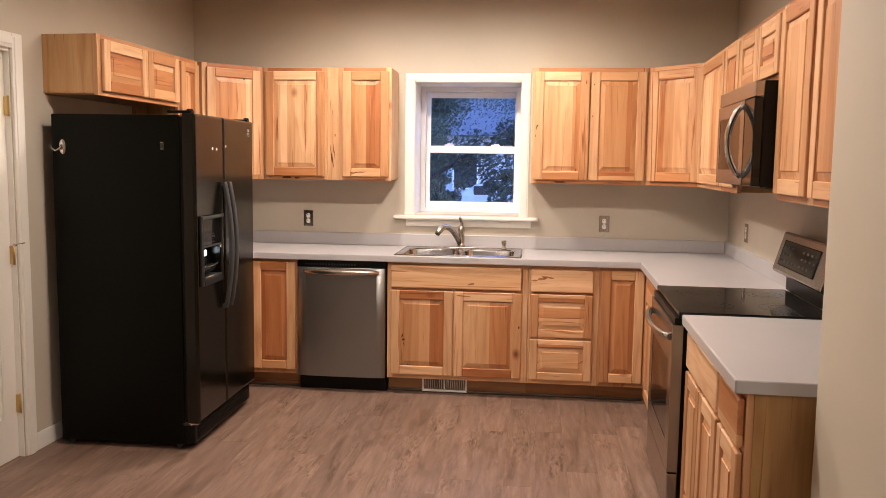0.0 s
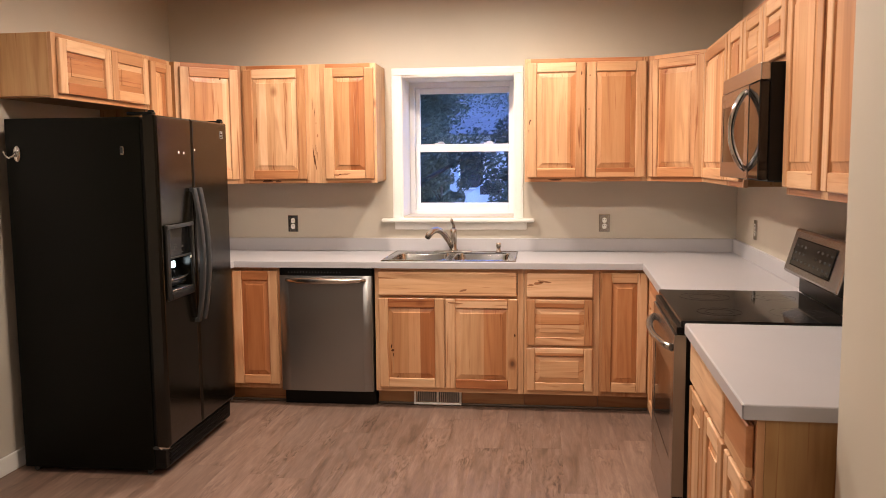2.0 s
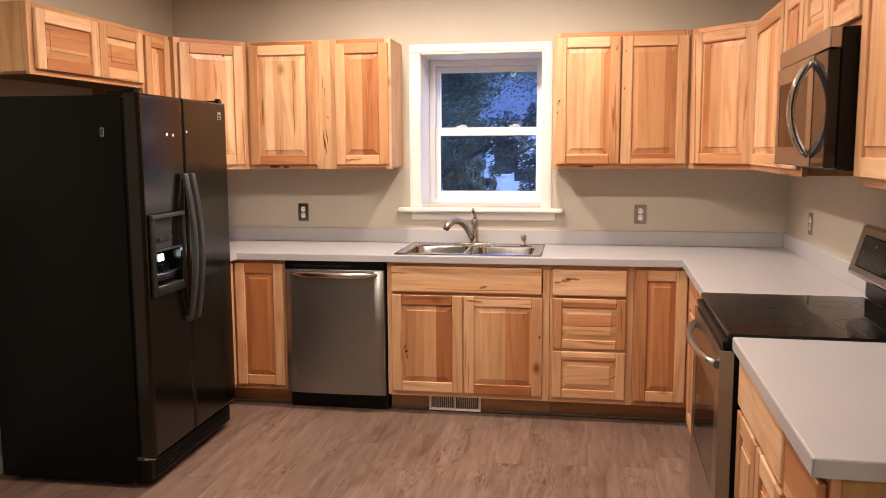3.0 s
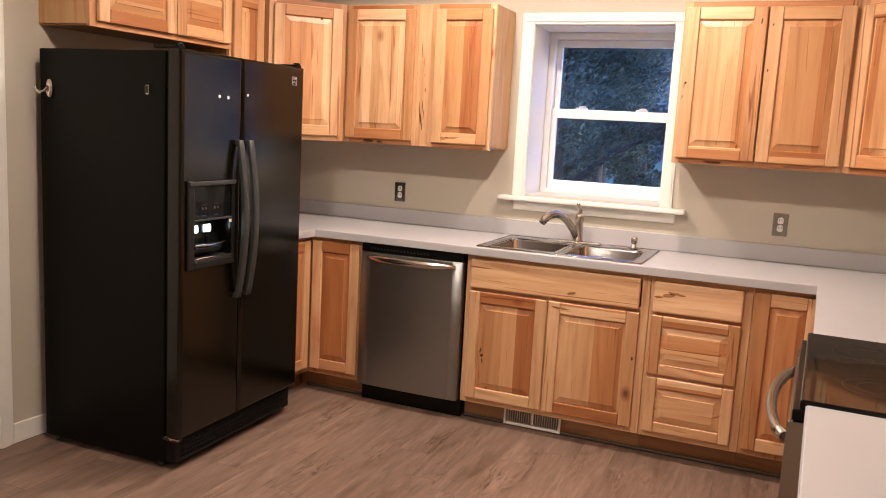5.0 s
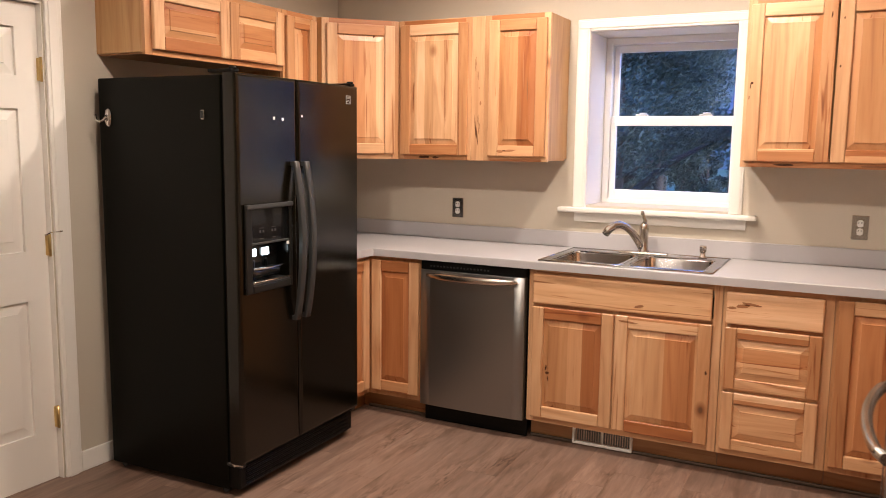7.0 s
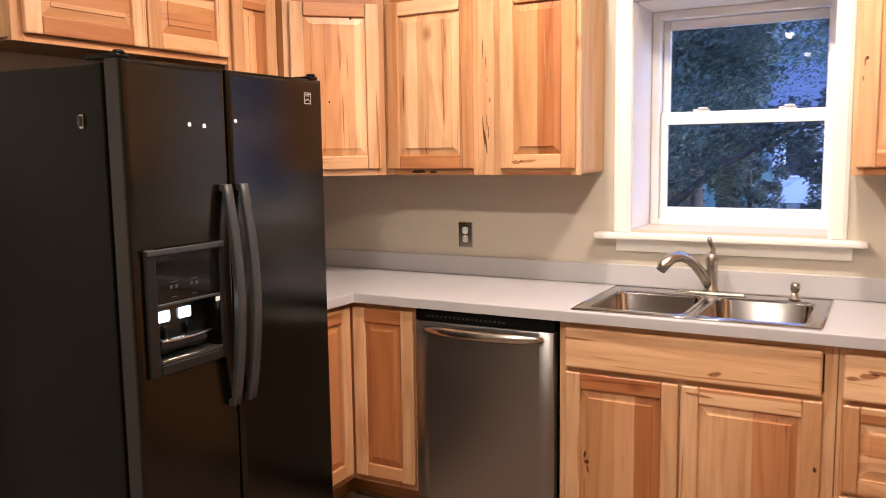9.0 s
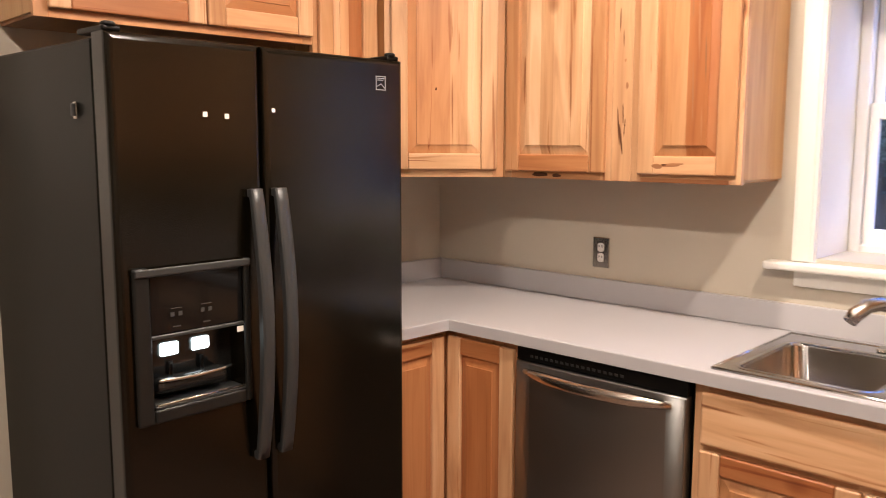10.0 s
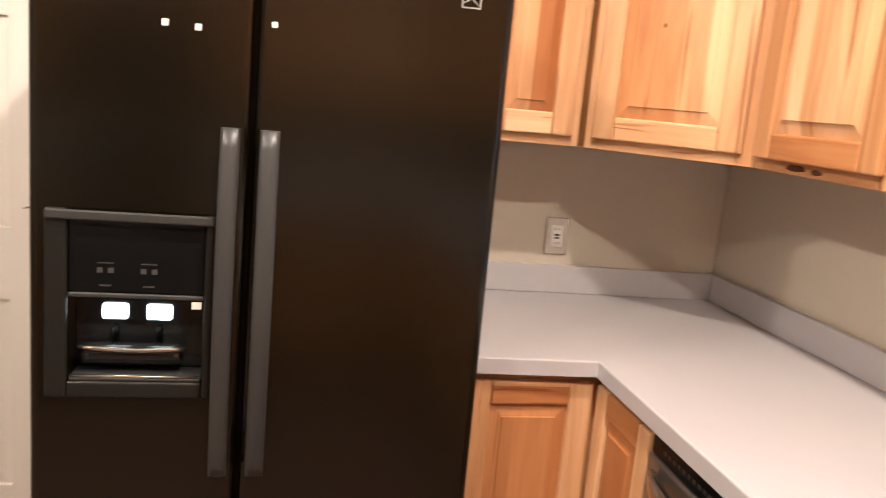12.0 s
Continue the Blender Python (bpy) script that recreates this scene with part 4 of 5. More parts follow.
# a nickel bar stands in for the highlight along the ledge front
part("ledge_edge", tube([(CAV[0] + 0.016 + 0.194 * k / 8, 0.004 - 0.006 * math.sin(math.pi * k / 8), 0.955 - 0.003 * math.sin(math.pi * k / 8)) for k in range(9)], 0.0045, 10), NICKEL, d1, "curved bright bar standing in for the highlight on the ledge")
part("sticker", box(5.886, 5.904, -0.0098, -0.0092, 1.040, 1.054), WHITE_PLASTIC, d1)
for y0, y1, nm in ((5.928, 5.963, d1), (6.000, 6.036, d2)):
    h = part("handle", bow_bar(0.700, 1.392, y0, y1, 0.026, 0.038, 0.020), DARK_GREY, nm, "bowed dark grey handle")
    h.matrix_basis = pose(0, 0, 0, 0, 0, -90)
    for z in (0.700, 1.372):
        part("handle_foot", box(y0 + 0.002, y1 - 0.002, -0.013, -0.0005, z, z + 0.020, 0.002), DARK_GREY, nm)
for y, z in ((5.823, 1.571), (5.881, 1.568)):
    part("sticker", box(y - 0.006, y + 0.006, -0.0012, -0.0004, z - 0.006, z + 0.006), WHITE_PLASTIC, d1, "tiny white sticker")
part("sticker", box(6.011, 6.021, -0.0012, -0.0004, 1.581, 1.591), WHITE_PLASTIC, d2, "tiny white sticker")
SILVER = plain("silver_print", (0.26, 0.26, 0.25), 0.5, relief=0.0)
for bm in frame_ring(6.364, 6.402, 1.654, 1.694, 0.003, -0.0015, -0.0004, 0):
    part("emblem", bm, SILVER, d2, "small square metal emblem")
for a, b in (((6.370, 1.687), (6.396, 1.687)), ((6.370, 1.682), (6.392, 1.682)), ((6.368, 1.664), (6.384, 1.672)), ((6.384, 1.672), (6.398, 1.660))):
    part("emblem", tube([(a[0], -0.0012, a[1]), (b[0], -0.0012, b[1])], 0.0016, 6), SILVER, d2)
grille = part("base_grille", box(-1.625, -1.548, FY0 + 0.014, FY1 - 0.014, 0.034, 0.142, 0.006, 2), BLACK_PLASTIC, fr, "ribbed black base grille")
for i in range(5):
    part("rib", box(-1.548, -1.540, FY0 + 0.05, FY1 - 0.05, 0.046 + i * 0.018, 0.054 + i * 0.018, 0.002), BLACK_PLASTIC, grille)
for y in (FY0 + 0.006, FY1 - 0.038):
    hb = part("hinge_bracket", box(-1.612, -1.530, y, y + 0.032, 0.132, 0.1485, 0.003), DARK_GREY, fr)
    part("hinge_cover", box(-1.66, -1.535, y - 0.004, y + 0.040, 1.7425, 1.756, 0.005, 3), BLACK_PLASTIC, fr)
    part("hinge_cap", lathe([(0.016, 0), (0.016, 0.008), (0.013, 0.011)], (-1.548, y + 0.016, 1.7562 - 0.003), 16), BLACK_PLASTIC, fr)
for x in (-2.23, -1.64):
    for y in (FY0 + 0.03, FY1 - 0.06):
        part("roller_foot", tube([(x, y, 0.014), (x, y + 0.03, 0.014)], 0.0138, 14), DARK_GREY, fr)
part("bracket_screw", tube([(-1.560, FY0 + 0.0055, 0.142), (-1.560, FY0 - 0.003, 0.142)], 0.005, 8), CHROME, fr)
part("hinge_pin_plate", box(-1.572, -1.522, FY0 - 0.0015, FY0 + 0.0055, 0.1435, 0.149), CHROME, fr, "bright edge of the lower hinge plate")

# hooks stuck to the refrigerator's side
hook = thing("magnetic_hook", ASKEW @ pose(-2.214, FY0 + 0.0055, 1.568), "oval chrome hook stuck on the refrigerator side", "hook")
bm = lathe([(0.040, 0), (0.040, 0.004), (0.034, 0.010), (0.018, 0.013)], sides=24)
bmesh.ops.scale(bm, vec=(0.46, 1, 1), verts=bm.verts[:])
bmesh.ops.rotate(bm, cent=(0, 0, 0), matrix=Matrix.Rotation(radians(90), 3, "X"), verts=bm.verts[:])
part("plate", bm, CHROME, hook)
part("arm", tube([(0, -0.008, 0.010), (-0.006, -0.024, -0.012), (-0.022, -0.034, -0.020), (-0.040, -0.034, -0.008), (-0.046, -0.032, 0.012)], [0.007, 0.006, 0.005, 0.005, 0.006], 10), CHROME, hook)
clip = thing("magnetic_clip", ASKEW @ pose(-1.690, FY0 + 0.0055, 1.578), "small dark metal clip stuck on the refrigerator side", "clip")
part("plate", box(-0.009, 0.009, -0.004, -0.0005, -0.020, 0.020, 0.002), NICKEL, clip)
part("jaw", box(-0.006, 0.006, -0.012, -0.0045, -0.014, 0.016, 0.003, 2), DARK_GREY, clip)


# ---- dishwasher ----
dw = thing("dishwasher", at_back(-1.352), "stainless steel dishwasher with a bowed handle under the worktop", "dishwasher")
part("tub", box(0.006, 0.590, -0.598, -0.02, 0.105, 0.868), BLACK_PLASTIC, dw)
part("control_strip", box(0.006, 0.590, -0.634, -0.599, 0.826, 0.870, 0.004, 2), BLACK_PLASTIC, dw, "black top control strip with vent slots")
for i in range(18):
    part("vent_slot", box(0.06 + i * 0.019, 0.07 + i * 0.019, -0.6355, -0.6342, 0.842, 0.850), DARK_GREY, dw)
# the door's face is very slightly bowed
bm = bmesh.new()
n, x0, x1, z0, z1 = 10, 0.008, 0.588, 0.104, 0.824
fr_, bk = [], []
for k in range(n + 1):
    u = k / n
    y = -0.642 - 0.006 * math.sin(math.pi * u)
    fr_.append([bm.verts.new((x0 + (x1 - x0) * u, y, z)) for z in (z0, z1)])
    bk.append([bm.verts.new((x0 + (x1 - x0) * u, -0.6005, z)) for z in (z0, z1)])
for k in range(n):
    for f_ in ((fr_[k][0], fr_[k + 1][0], fr_[k + 1][1], fr_[k][1]), (bk[k][0], bk[k][1], bk[k + 1][1], bk[k + 1][0]), (fr_[k][1], fr_[k + 1][1], bk[k + 1][1], bk[k][1]), (fr_[k][0], bk[k][0], bk[k + 1][0], fr_[k + 1][0])):
        bm.faces.new(f_).smooth = True
bm.faces.new((fr_[0][0], fr_[0][1], bk[0][1], bk[0][0]))
bm.faces.new((fr_[n][0], bk[n][0], bk[n][1], fr_[n][1]))
bmesh.ops.bevel(bm, geom=[e for e in bm.edges if len(e.link_faces) == 2 and e.link_faces[0].normal.dot(e.link_faces[1].normal) < 0.5 and e.calc_length() > 0.04 and max(v.co.y for v in e.verts) < -0.63], offset=0.004, segments=2, affect="EDGES")
dd = part("door", bm, STEEL_V, dw, "brushed stainless steel door")
pts = [(0.052 + 0.500 * k / 14, -0.650 - 0.048 * math.sin(math.pi * k / 14) ** 0.8, 0.800) for k in range(15)]
part("handle", tube(pts, [0.009, 0.013, 0.0165] + [0.0185] * 9 + [0.0165, 0.013, 0.009], 14, None, 1.1), NICKEL, dd, "bowed stainless handle")
part("kick_plate", box(0.006, 0.590, -0.575, -0.565, 0.002, 0.100, 0.002), BLACK_PLASTIC, dw)

# ---- range ----
rg = thing("range", at_right(1.690), "electric range with black glass cooktop and stainless steel front", "range")
part("body", box(0.004, 0.764, -0.640, -0.030, 0.03, 0.896, 0.002), BLACK_PLASTIC, rg, "black side panels")
ct = part("cooktop", box(0.002, 0.766, -0.662, -0.052, 0.8965, 0.921, 0.006, 3), BLACK_GLASS, rg, "black ceramic glass cooktop with ring marks")
RING = plain("burner_print", (0.05, 0.05, 0.05), 0.2, relief=0.0)
for cx, cy, r in ((0.20, -0.49, 0.105), (0.56, -0.49, 0.085), (0.20, -0.20, 0.085), (0.56, -0.20, 0.105)):
    for rr in (r, r * 0.62):
        bm = bmesh.new()
        k_ = 40
        a_ = [bm.verts.new((cx + rr * math.cos(2 * math.pi * i / k_), cy + rr * math.sin(2 * math.pi * i / k_), 0.9214)) for i in range(k_)]
        b_ = [bm.verts.new((cx + (rr - 0.003) * math.cos(2 * math.pi * i / k_), cy + (rr - 0.003) * math.sin(2 * math.pi * i / k_), 0.9214)) for i in range(k_)]
        for i in range(k_):
            bm.faces.new((a_[i], a_[(i + 1) % k_], b_[(i + 1) % k_], b_[i]))
        part("burner_ring", bm, RING, ct)
od = part("oven_door", wall_with_holes(0.006, 0.762, 0.246, 0.866, -0.684, -0.6405, [(0.10, 0.668, 0.36, 0.700)]), STEEL_H, rg, "stainless steel oven door")
part("oven_window", box(0.1005, 0.6675, -0.6825, -0.676, 0.3605, 0.6995), BLACK_GLASS, od, "dark glass oven window")
pts = [(0.060 + 0.648 * k / 14, -0.684 - 0.048 * math.sin(math.pi * k / 14) ** 0.6, 0.806) for k in range(15)]
part("side_trim", box(0.7622, 0.7655, -0.684, -0.641, 0.247, 0.865), STEEL_V, od)
part("handle", tube(pts, 0.0135, 14, None, 1.2), NICKEL, od, "bowed stainless handle")
part("front_trim", box(0.006, 0.762, -0.676, -0.6405, 0.870, 0.8955, 0.004, 2), BLACK_PLASTIC, rg)
dr = part("storage_drawer", box(0.006, 0.762, -0.682, -0.6405, 0.060, 0.238, 0.004, 2), STEEL_H, rg, "stainless steel storage drawer")
# the backguard leans back; its face is a framed dark display
bg = part("backguard", prism([(0.004, -0.052), (0.764, -0.052), (0.764, -0.004), (0.004, -0.004)], 0.9215, 1.000, 0.004), BLACK_PLASTIC, rg, "black lower back panel")
head = part("control_head", box(0.0, 0.748, -0.075, 0.0, -0.100, 0.100, 0.014, 3), STEEL_H, rg, "stainless steel control head")
head.matrix_basis = pose(0, -0.024, 1.092, -16, 0, 0)
part("end_cap", box(0.7485, 0.768, -0.073, -0.002, -0.100, 0.098, 0.008, 2), BLACK_PLASTIC, head, "black end cap")
disp = part("display", box(0.085, 0.620, -0.0785, -0.0755, -0.062, 0.060, 0.004), BLACK_GLASS, head, "dark display with printed keys")
KEY = plain("key_print", (0.022, 0.022, 0.022), 0.5, relief=0.0)
for i in range(9):
    for k in range(3):
        if not 3 <= i <= 4 or k == 0:
            part("key_mark", box(0.11 + i * 0.058, 0.135 + i * 0.058, -0.0790, -0.0786, -0.040 + k * 0.032, -0.030 + k * 0.032), KEY, head)
for x in (0.05, 0.70):
    for y in (-0.60, -0.08):
        part("foot", lathe([(0.018, 0), (0.018, 0.02), (0.010, 0.031)], (x, y, 0.0), 12), BLACK_PLASTIC, rg)

# ---- microwave ----
mw = thing("microwave", at_right(1.707), "stainless steel over-the-range microwave with a bowed handle", "microwave")
part("body", box(0.004, 0.730, -0.370, -0.002, 1.432, 1.8535, 0.004, 2), BLACK_PLASTIC, mw, "black painted case")
part("vent_grille", box(0.004, 0.730, -0.404, -0.3705, 1.792, 1.8535, 0.004, 2), STEEL_H, mw, "stainless vent panel along the top")
md = part("door", wall_with_holes(0.004, 0.560, 1.437, 1.788, -0.408, -0.3705, [(0.050, 0.490, 1.500, 1.730)]), STEEL_H, mw, "stainless steel door")
part("door_window", box(0.0505, 0.4895, -0.4065, -0.400, 1.5005, 1.7295), BLACK_GLASS, md, "dark glass door window")
part("control_panel", box(0.563, 0.730, -0.406, -0.3705, 1.437, 1.788, 0.003), BLACK_GLASS, mw, "black glass control panel")
pts = [(0.535, -0.408 - 0.058 * math.sin(math.pi * k / 14) ** 0.7, 1.470 + 0.300 * k / 14) for k in range(15)]
part("handle", tube(pts, [0.009] + [0.012] * 13 + [0.009], 12, None, 1.3), CHROME, md, "bright bowed handle")
part("underside", box(0.03, 0.70, -0.34, -0.03, 1.4265, 1.4315), DARK_GREY, mw)


# ---- recessed ceiling lights ----
LENS = glow("lamp_lens", (1.0, 0.82, 0.60), 2.0)
for x, y in CANS:
    c = thing("recessed_ceiling_light", pose(x, y, CEIL), "unseen round white recessed ceiling light, switched on", "ceiling light", "recessed ceiling lights")
    part("trim_ring", lathe([(0.095, -0.0005), (0.095, -0.006), (0.074, -0.008), (0.072, -0.0015)], sides=28), WHITE_PLASTIC, c)
    part("lens", lathe([(0.070, -0.0006), (0.070, -0.0024)], sides=28), LENS, c)


# ---- outside the window, at dusk ----
GROUND = -0.55
def leaf_material():
    """Thin leaves that let part of the light through."""
    m, t, b = material("dark_green_leaves")
    n = node(t, "ShaderNodeTexNoise", [(mapped(t, (1, 1, 1)), "Vector")], Scale=3.0, Detail=3.0)
    isl = t.nodes.new("ShaderNodeNewGeometry").outputs["Random Per Island"]
    c1 = ramp(t, n.outputs[0], [(0.3, (0.075, 0.100, 0.080)), (0.7, (0.150, 0.185, 0.135))])
    c2 = ramp(t, isl, [(0.0, (0.7, 0.7, 0.7)), (1.0, (1.2, 1.2, 1.2))])
    col = mix(t, 1.0, c1.outputs[0], c2.outputs[0], "MULTIPLY")
    t.links.new(col, b.inputs["Base Color"])
    b.inputs["Roughness"].default_value = 0.55
    tr = node(t, "ShaderNodeBsdfTranslucent", [(col, "Color")])
    ms = t.nodes.new("ShaderNodeMixShader")
    ms.inputs[0].default_value = 0.45
    t.links.new(b.outputs[0], ms.inputs[1])
    t.links.new(tr.outputs[0], ms.inputs[2])
    t.links.new(ms.outputs[0], t.nodes["Material Output"].inputs["Surface"])
    return m


LEAF = leaf_material()
BARK = plain("grey_brown_bark", (0.075, 0.060, 0.050), 0.9, grain=25, spread=0.25, relief=0.6, depth=0.01)
LAWN = plain("mown_lawn", (0.07, 0.11, 0.045), 0.9, grain=12, spread=0.25, relief=0.5, depth=0.02)
ASPHALT = plain("grey_asphalt", (0.22, 0.22, 0.22), 0.85, grain=30, spread=0.1, relief=0.2)
SIDING = plain("white_siding", (0.46, 0.48, 0.50), 0.6, grain=3, spread=0.05, relief=0.0)
ROOF = plain("dark_roof_shingle", (0.10, 0.10, 0.11), 0.9, grain=20, spread=0.2, relief=0.3)
CAR_PAINT = plain("pale_car_paint", (0.55, 0.57, 0.60), 0.25, 0.2, relief=0.0)
RUBBER = plain("black_rubber", (0.02, 0.02, 0.02), 0.8)

bm = bmesh.new()
for p in ((-900, -900), (900, -900), (900, 900), (-900, 900)):
    bm.verts.new((p[0], p[1], GROUND))
bm.verts.ensure_lookup_table()
bm.faces.new(bm.verts[:])
structure("ground", bm, LAWN, "mown lawn outside the window at dusk", "lawn")
structure("road", box(-60, 60, 25.0, 29.5, GROUND - 0.02, GROUND + 0.02), ASPHALT, "grey asphalt road beyond the trees", "road")
structure("foundation_wall", box(-3.2, 2.6, BACK + 0.001, BACK + DEPTH, GROUND - 0.1, -0.001), SIDING, "base of the outer wall below the window", "wall")


def tree(x, y, height, crown_z, spread, leaves, seed, lean=0.0, trunk=0.14, tall=2.2, leaf=0.65):
    rng = random.Random(seed)
    t = thing("tree", pose(x, y, GROUND), "leafy dark green garden tree on the lawn", "tree", "trees outside")
    pts = [(lean * (k / 6) ** 1.5, 0.06 * math.sin(k), height * 0.75 * k / 6) for k in range(7)]
    part("trunk", tube(pts, [trunk * (1 - 0.11 * k) for k in range(7)], 10), BARK, t)
    cz = crown_z - GROUND
    tips = []
    for k in range(9):
        a = 2 * math.pi * k / 9 + rng.random()
        z0 = height * (0.30 + 0.05 * k)
        r = spread * (0.5 + 0.45 * rng.random())
        i = min(6, max(0, z0 / (height * 0.75) * 6))
        q = pts[int(i)]
        e = (q[0] + r * math.cos(a), q[1] + r * math.sin(a) * 0.8, z0 + 0.25 * tall * rng.random())
        m_ = tuple((q[j] + e[j]) / 2 + (0.12 if j == 2 else 0) for j in range(3))
        part("limb", tube([(q[0], q[1], z0 - 0.2), m_, e], [trunk * 0.38, trunk * 0.24, 0.012], 7), BARK, t)
        tips.append(e)
    clumps = [(lean + spread * rng.uniform(-0.9, 0.9), spread * rng.uniform(-0.7, 0.7), cz + tall * rng.uniform(-0.5, 0.5), spread * rng.uniform(0.22, 0.42)) for _ in range(26)]
    clumps += [(e[0], e[1], e[2], spread * 0.25) for e in tips if e[2] > cz - tall * 0.55]
    verts, faces = [], []
    for _ in range(int(leaves * 1.7 / leaf)):
        cx, cy, c_z, r = rng.choice(clumps)
        d = Vector((rng.gauss(0, 1), rng.gauss(0, 1), rng.gauss(0, 0.8)))
        d = d.normalized() * r * rng.random() ** 0.45
        p = Vector((cx, cy, c_z)) + d
        n = Vector((rng.gauss(0, 1), rng.gauss(0, 1), rng.gauss(0.6, 1))).normalized()
        u = n.orthogonal().normalized()
        v = n.cross(u)
        s = rng.uniform(0.030, 0.058) * leaf
        k = len(verts)
        verts += [tuple(p + u * s), tuple(p + v * s * 0.55 + n * 0.01), tuple(p - u * s), tuple(p - v * s * 0.55 + n * 0.01)]
        faces.append((k, k + 1, k + 2, k + 3))
    me = bpy.data.meshes.new("crown")
    me.from_pydata(verts, [], faces)
    me.materials.append(LEAF)
    c = new("crown", me)
    c.parent = t
    return t


tree(-1.90, 12.4, 5.0, 2.7, 1.45, 15000, 1, 0.1, 0.15, 3.6)
tree(0.72, 12.0, 5.0, 2.2, 1.15, 11000, 2, 0.0, 0.13, 3.8)
tree(-3.6, 14.0, 5.6, 3.3, 1.8, 13000, 3, 0.5, 0.17, 3.0)
tree(-2.25, 16.5, 6.5, 3.2, 1.15, 13000, 4, -0.1, 0.11, 3.4)
tree(-5.8, 17.0, 6.5, 3.6, 2.3, 11000, 5, 0.2, 0.20, 3.6)
tree(-3.3, 20.0, 7.0, 4.6, 2.4, 9000, 6, 0.7, 0.20, 3.0)
tree(1.6, 18.0, 6.5, 3.2, 2.2, 9000, 7, 0.0, 0.20, 4.4)
tree(-8.2, 21.0, 7.0, 4.0, 2.8, 9000, 8, 0.0, 0.22, 4.0)
tree(-2.9, 17.2, 5.0, 1.3, 1.3, 7000, 9, 0.0, 0.12, 2.4)
tree(-4.9, 22.0, 5.0, 1.2, 1.8, 7000, 10, 0.0, 0.12, 2.4)
tree(-1.65, 17.5, 3.2, 0.9, 0.50, 3500, 11, 0.0, 0.06, 2.0)

def wooded_belt():
    """The dense belt of garden trees before the road: leaves in overlapping clumps above bare stems, ragged below."""
    rng = random.Random(21)
    clumps = []
    for _ in range(150):
        x = rng.uniform(-15.0, -2.0)
        z = rng.uniform(1.9, 8.5)
        clumps.append((x, rng.uniform(19.6, 22.4), z, rng.uniform(0.5, 1.1) * (0.8 if z < 2.2 else 1.0)))
    verts, faces = [], []
    for _ in range(42000):
        cx, cy, cz, r = rng.choice(clumps)
        d = Vector((rng.gauss(0, 1), rng.gauss(0, 1), rng.gauss(0, 0.8))).normalized() * r * rng.random() ** 0.45
        p = Vector((cx, cy, cz)) + d
        n = Vector((rng.gauss(0, 1), rng.gauss(0, 1), rng.gauss(0.6, 1))).normalized()
        u = n.orthogonal().normalized()
        v = n.cross(u)
        s = rng.uniform(0.06, 0.12)
        k = len(verts)
        verts += [tuple(p + u * s), tuple(p + v * s * 0.6), tuple(p - u * s), tuple(p - v * s * 0.6)]
        faces.append((k, k + 1, k + 2, k + 3))
    me = bpy.data.meshes.new("tree_belt")
    me.from_pydata(verts, [], faces)
    me.materials.append(LEAF)
    belt = tagged(new("tree_belt", me), "dense dark belt of trees before the road at dusk", "trees", kind="stuff")
    for _ in range(16):
        x, y = rng.uniform(-14.5, -2.2), rng.uniform(19.8, 22.2)
        lean = rng.uniform(-0.25, 0.25)
        part("stem", tube([(x, y, GROUND), (x + lean * 0.4, y, 1.4), (x + lean, y, 4.0)], [0.09, 0.07, 0.04], 8), BARK, belt)


wooded_belt()


def sky_screen_ridge():
    """An added wooded rise that hides the too-bright low sky, its top uneven."""
    rng = random.Random(4)
    bm = bmesh.new()
    rows = [[], [], []]
    for i in range(81):
        x = -160 + 4 * i
        h = 21 + 2.5 * noise.noise(Vector((x * 0.05, 0, 0))) + rng.uniform(-0.9, 0.9)
        for row, (y, z) in zip(rows, ((78, GROUND - 0.1), (84, GROUND + h * 0.6), (92, GROUND + h))):
            row.append(bm.verts.new((x + rng.uniform(-1, 1), y + rng.uniform(-1, 1), z)))
    for a, b in zip(rows, rows[1:]):
        for k in range(80):
            bm.faces.new((a[k], a[k + 1], b[k + 1], b[k]))
    structure("backdrop", bm, plain("sky_screen_woods", (0.11, 0.13, 0.12), 0.9, grain=1.5, spread=0.3, relief=0.6, depth=0.3), "added wooded rise that hides the bright low sky at dusk", "backdrop")


sky_screen_ridge()

# the white house across the road
hs = thing("house", pose(0, 0, GROUND), "white-sided house across the road at dusk", "house")
hx0, hx1, hy0, hy1 = -3.3, 1.6, 34.0, 42.0
part("wall", box(hx0, hx1, hy0, hy1, 0, 3.2), SIDING, hs, "white horizontal siding")
for i in range(20):
    part("siding_board", box(hx0 - 0.01, hx1 + 0.01, hy0 - 0.02, hy0 - 0.001, 0.05 + i * 0.157, 0.195 + i * 0.157, 0.004), SIDING, hs)
bm = bmesh.new()
v = [bm.verts.new(p) for p in ((hx0 - 0.4, hy0 - 0.5, 3.15), (hx1 + 0.4, hy0 - 0.5, 3.15), (hx1 + 0.4, hy1 + 0.5, 3.15), (hx0 - 0.4, hy1 + 0.5, 3.15), (hx0 - 0.4, 38, 5.2), (hx1 + 0.4, 38, 5.2))]
for f_ in ((0, 1, 5, 4), (2, 3, 4, 5), (0, 4, 3), (1, 2, 5), (0, 3, 2, 1)):
    bm.faces.new([v[i] for i in f_])
part("roof", bm, ROOF, hs, "dark shingle roof")
for x in (-2.9, 0.1):
    wdw = part("window", box(x, x + 0.9, hy0 - 0.05, hy0 - 0.021, 1.1, 2.4), RUBBER, hs)
    for bm in frame_ring(x - 0.06, x + 0.96, 1.04, 2.46, 0.06, hy0 - 0.07, hy0 - 0.021, 0):
        part("frame", bm, TRIM, wdw)


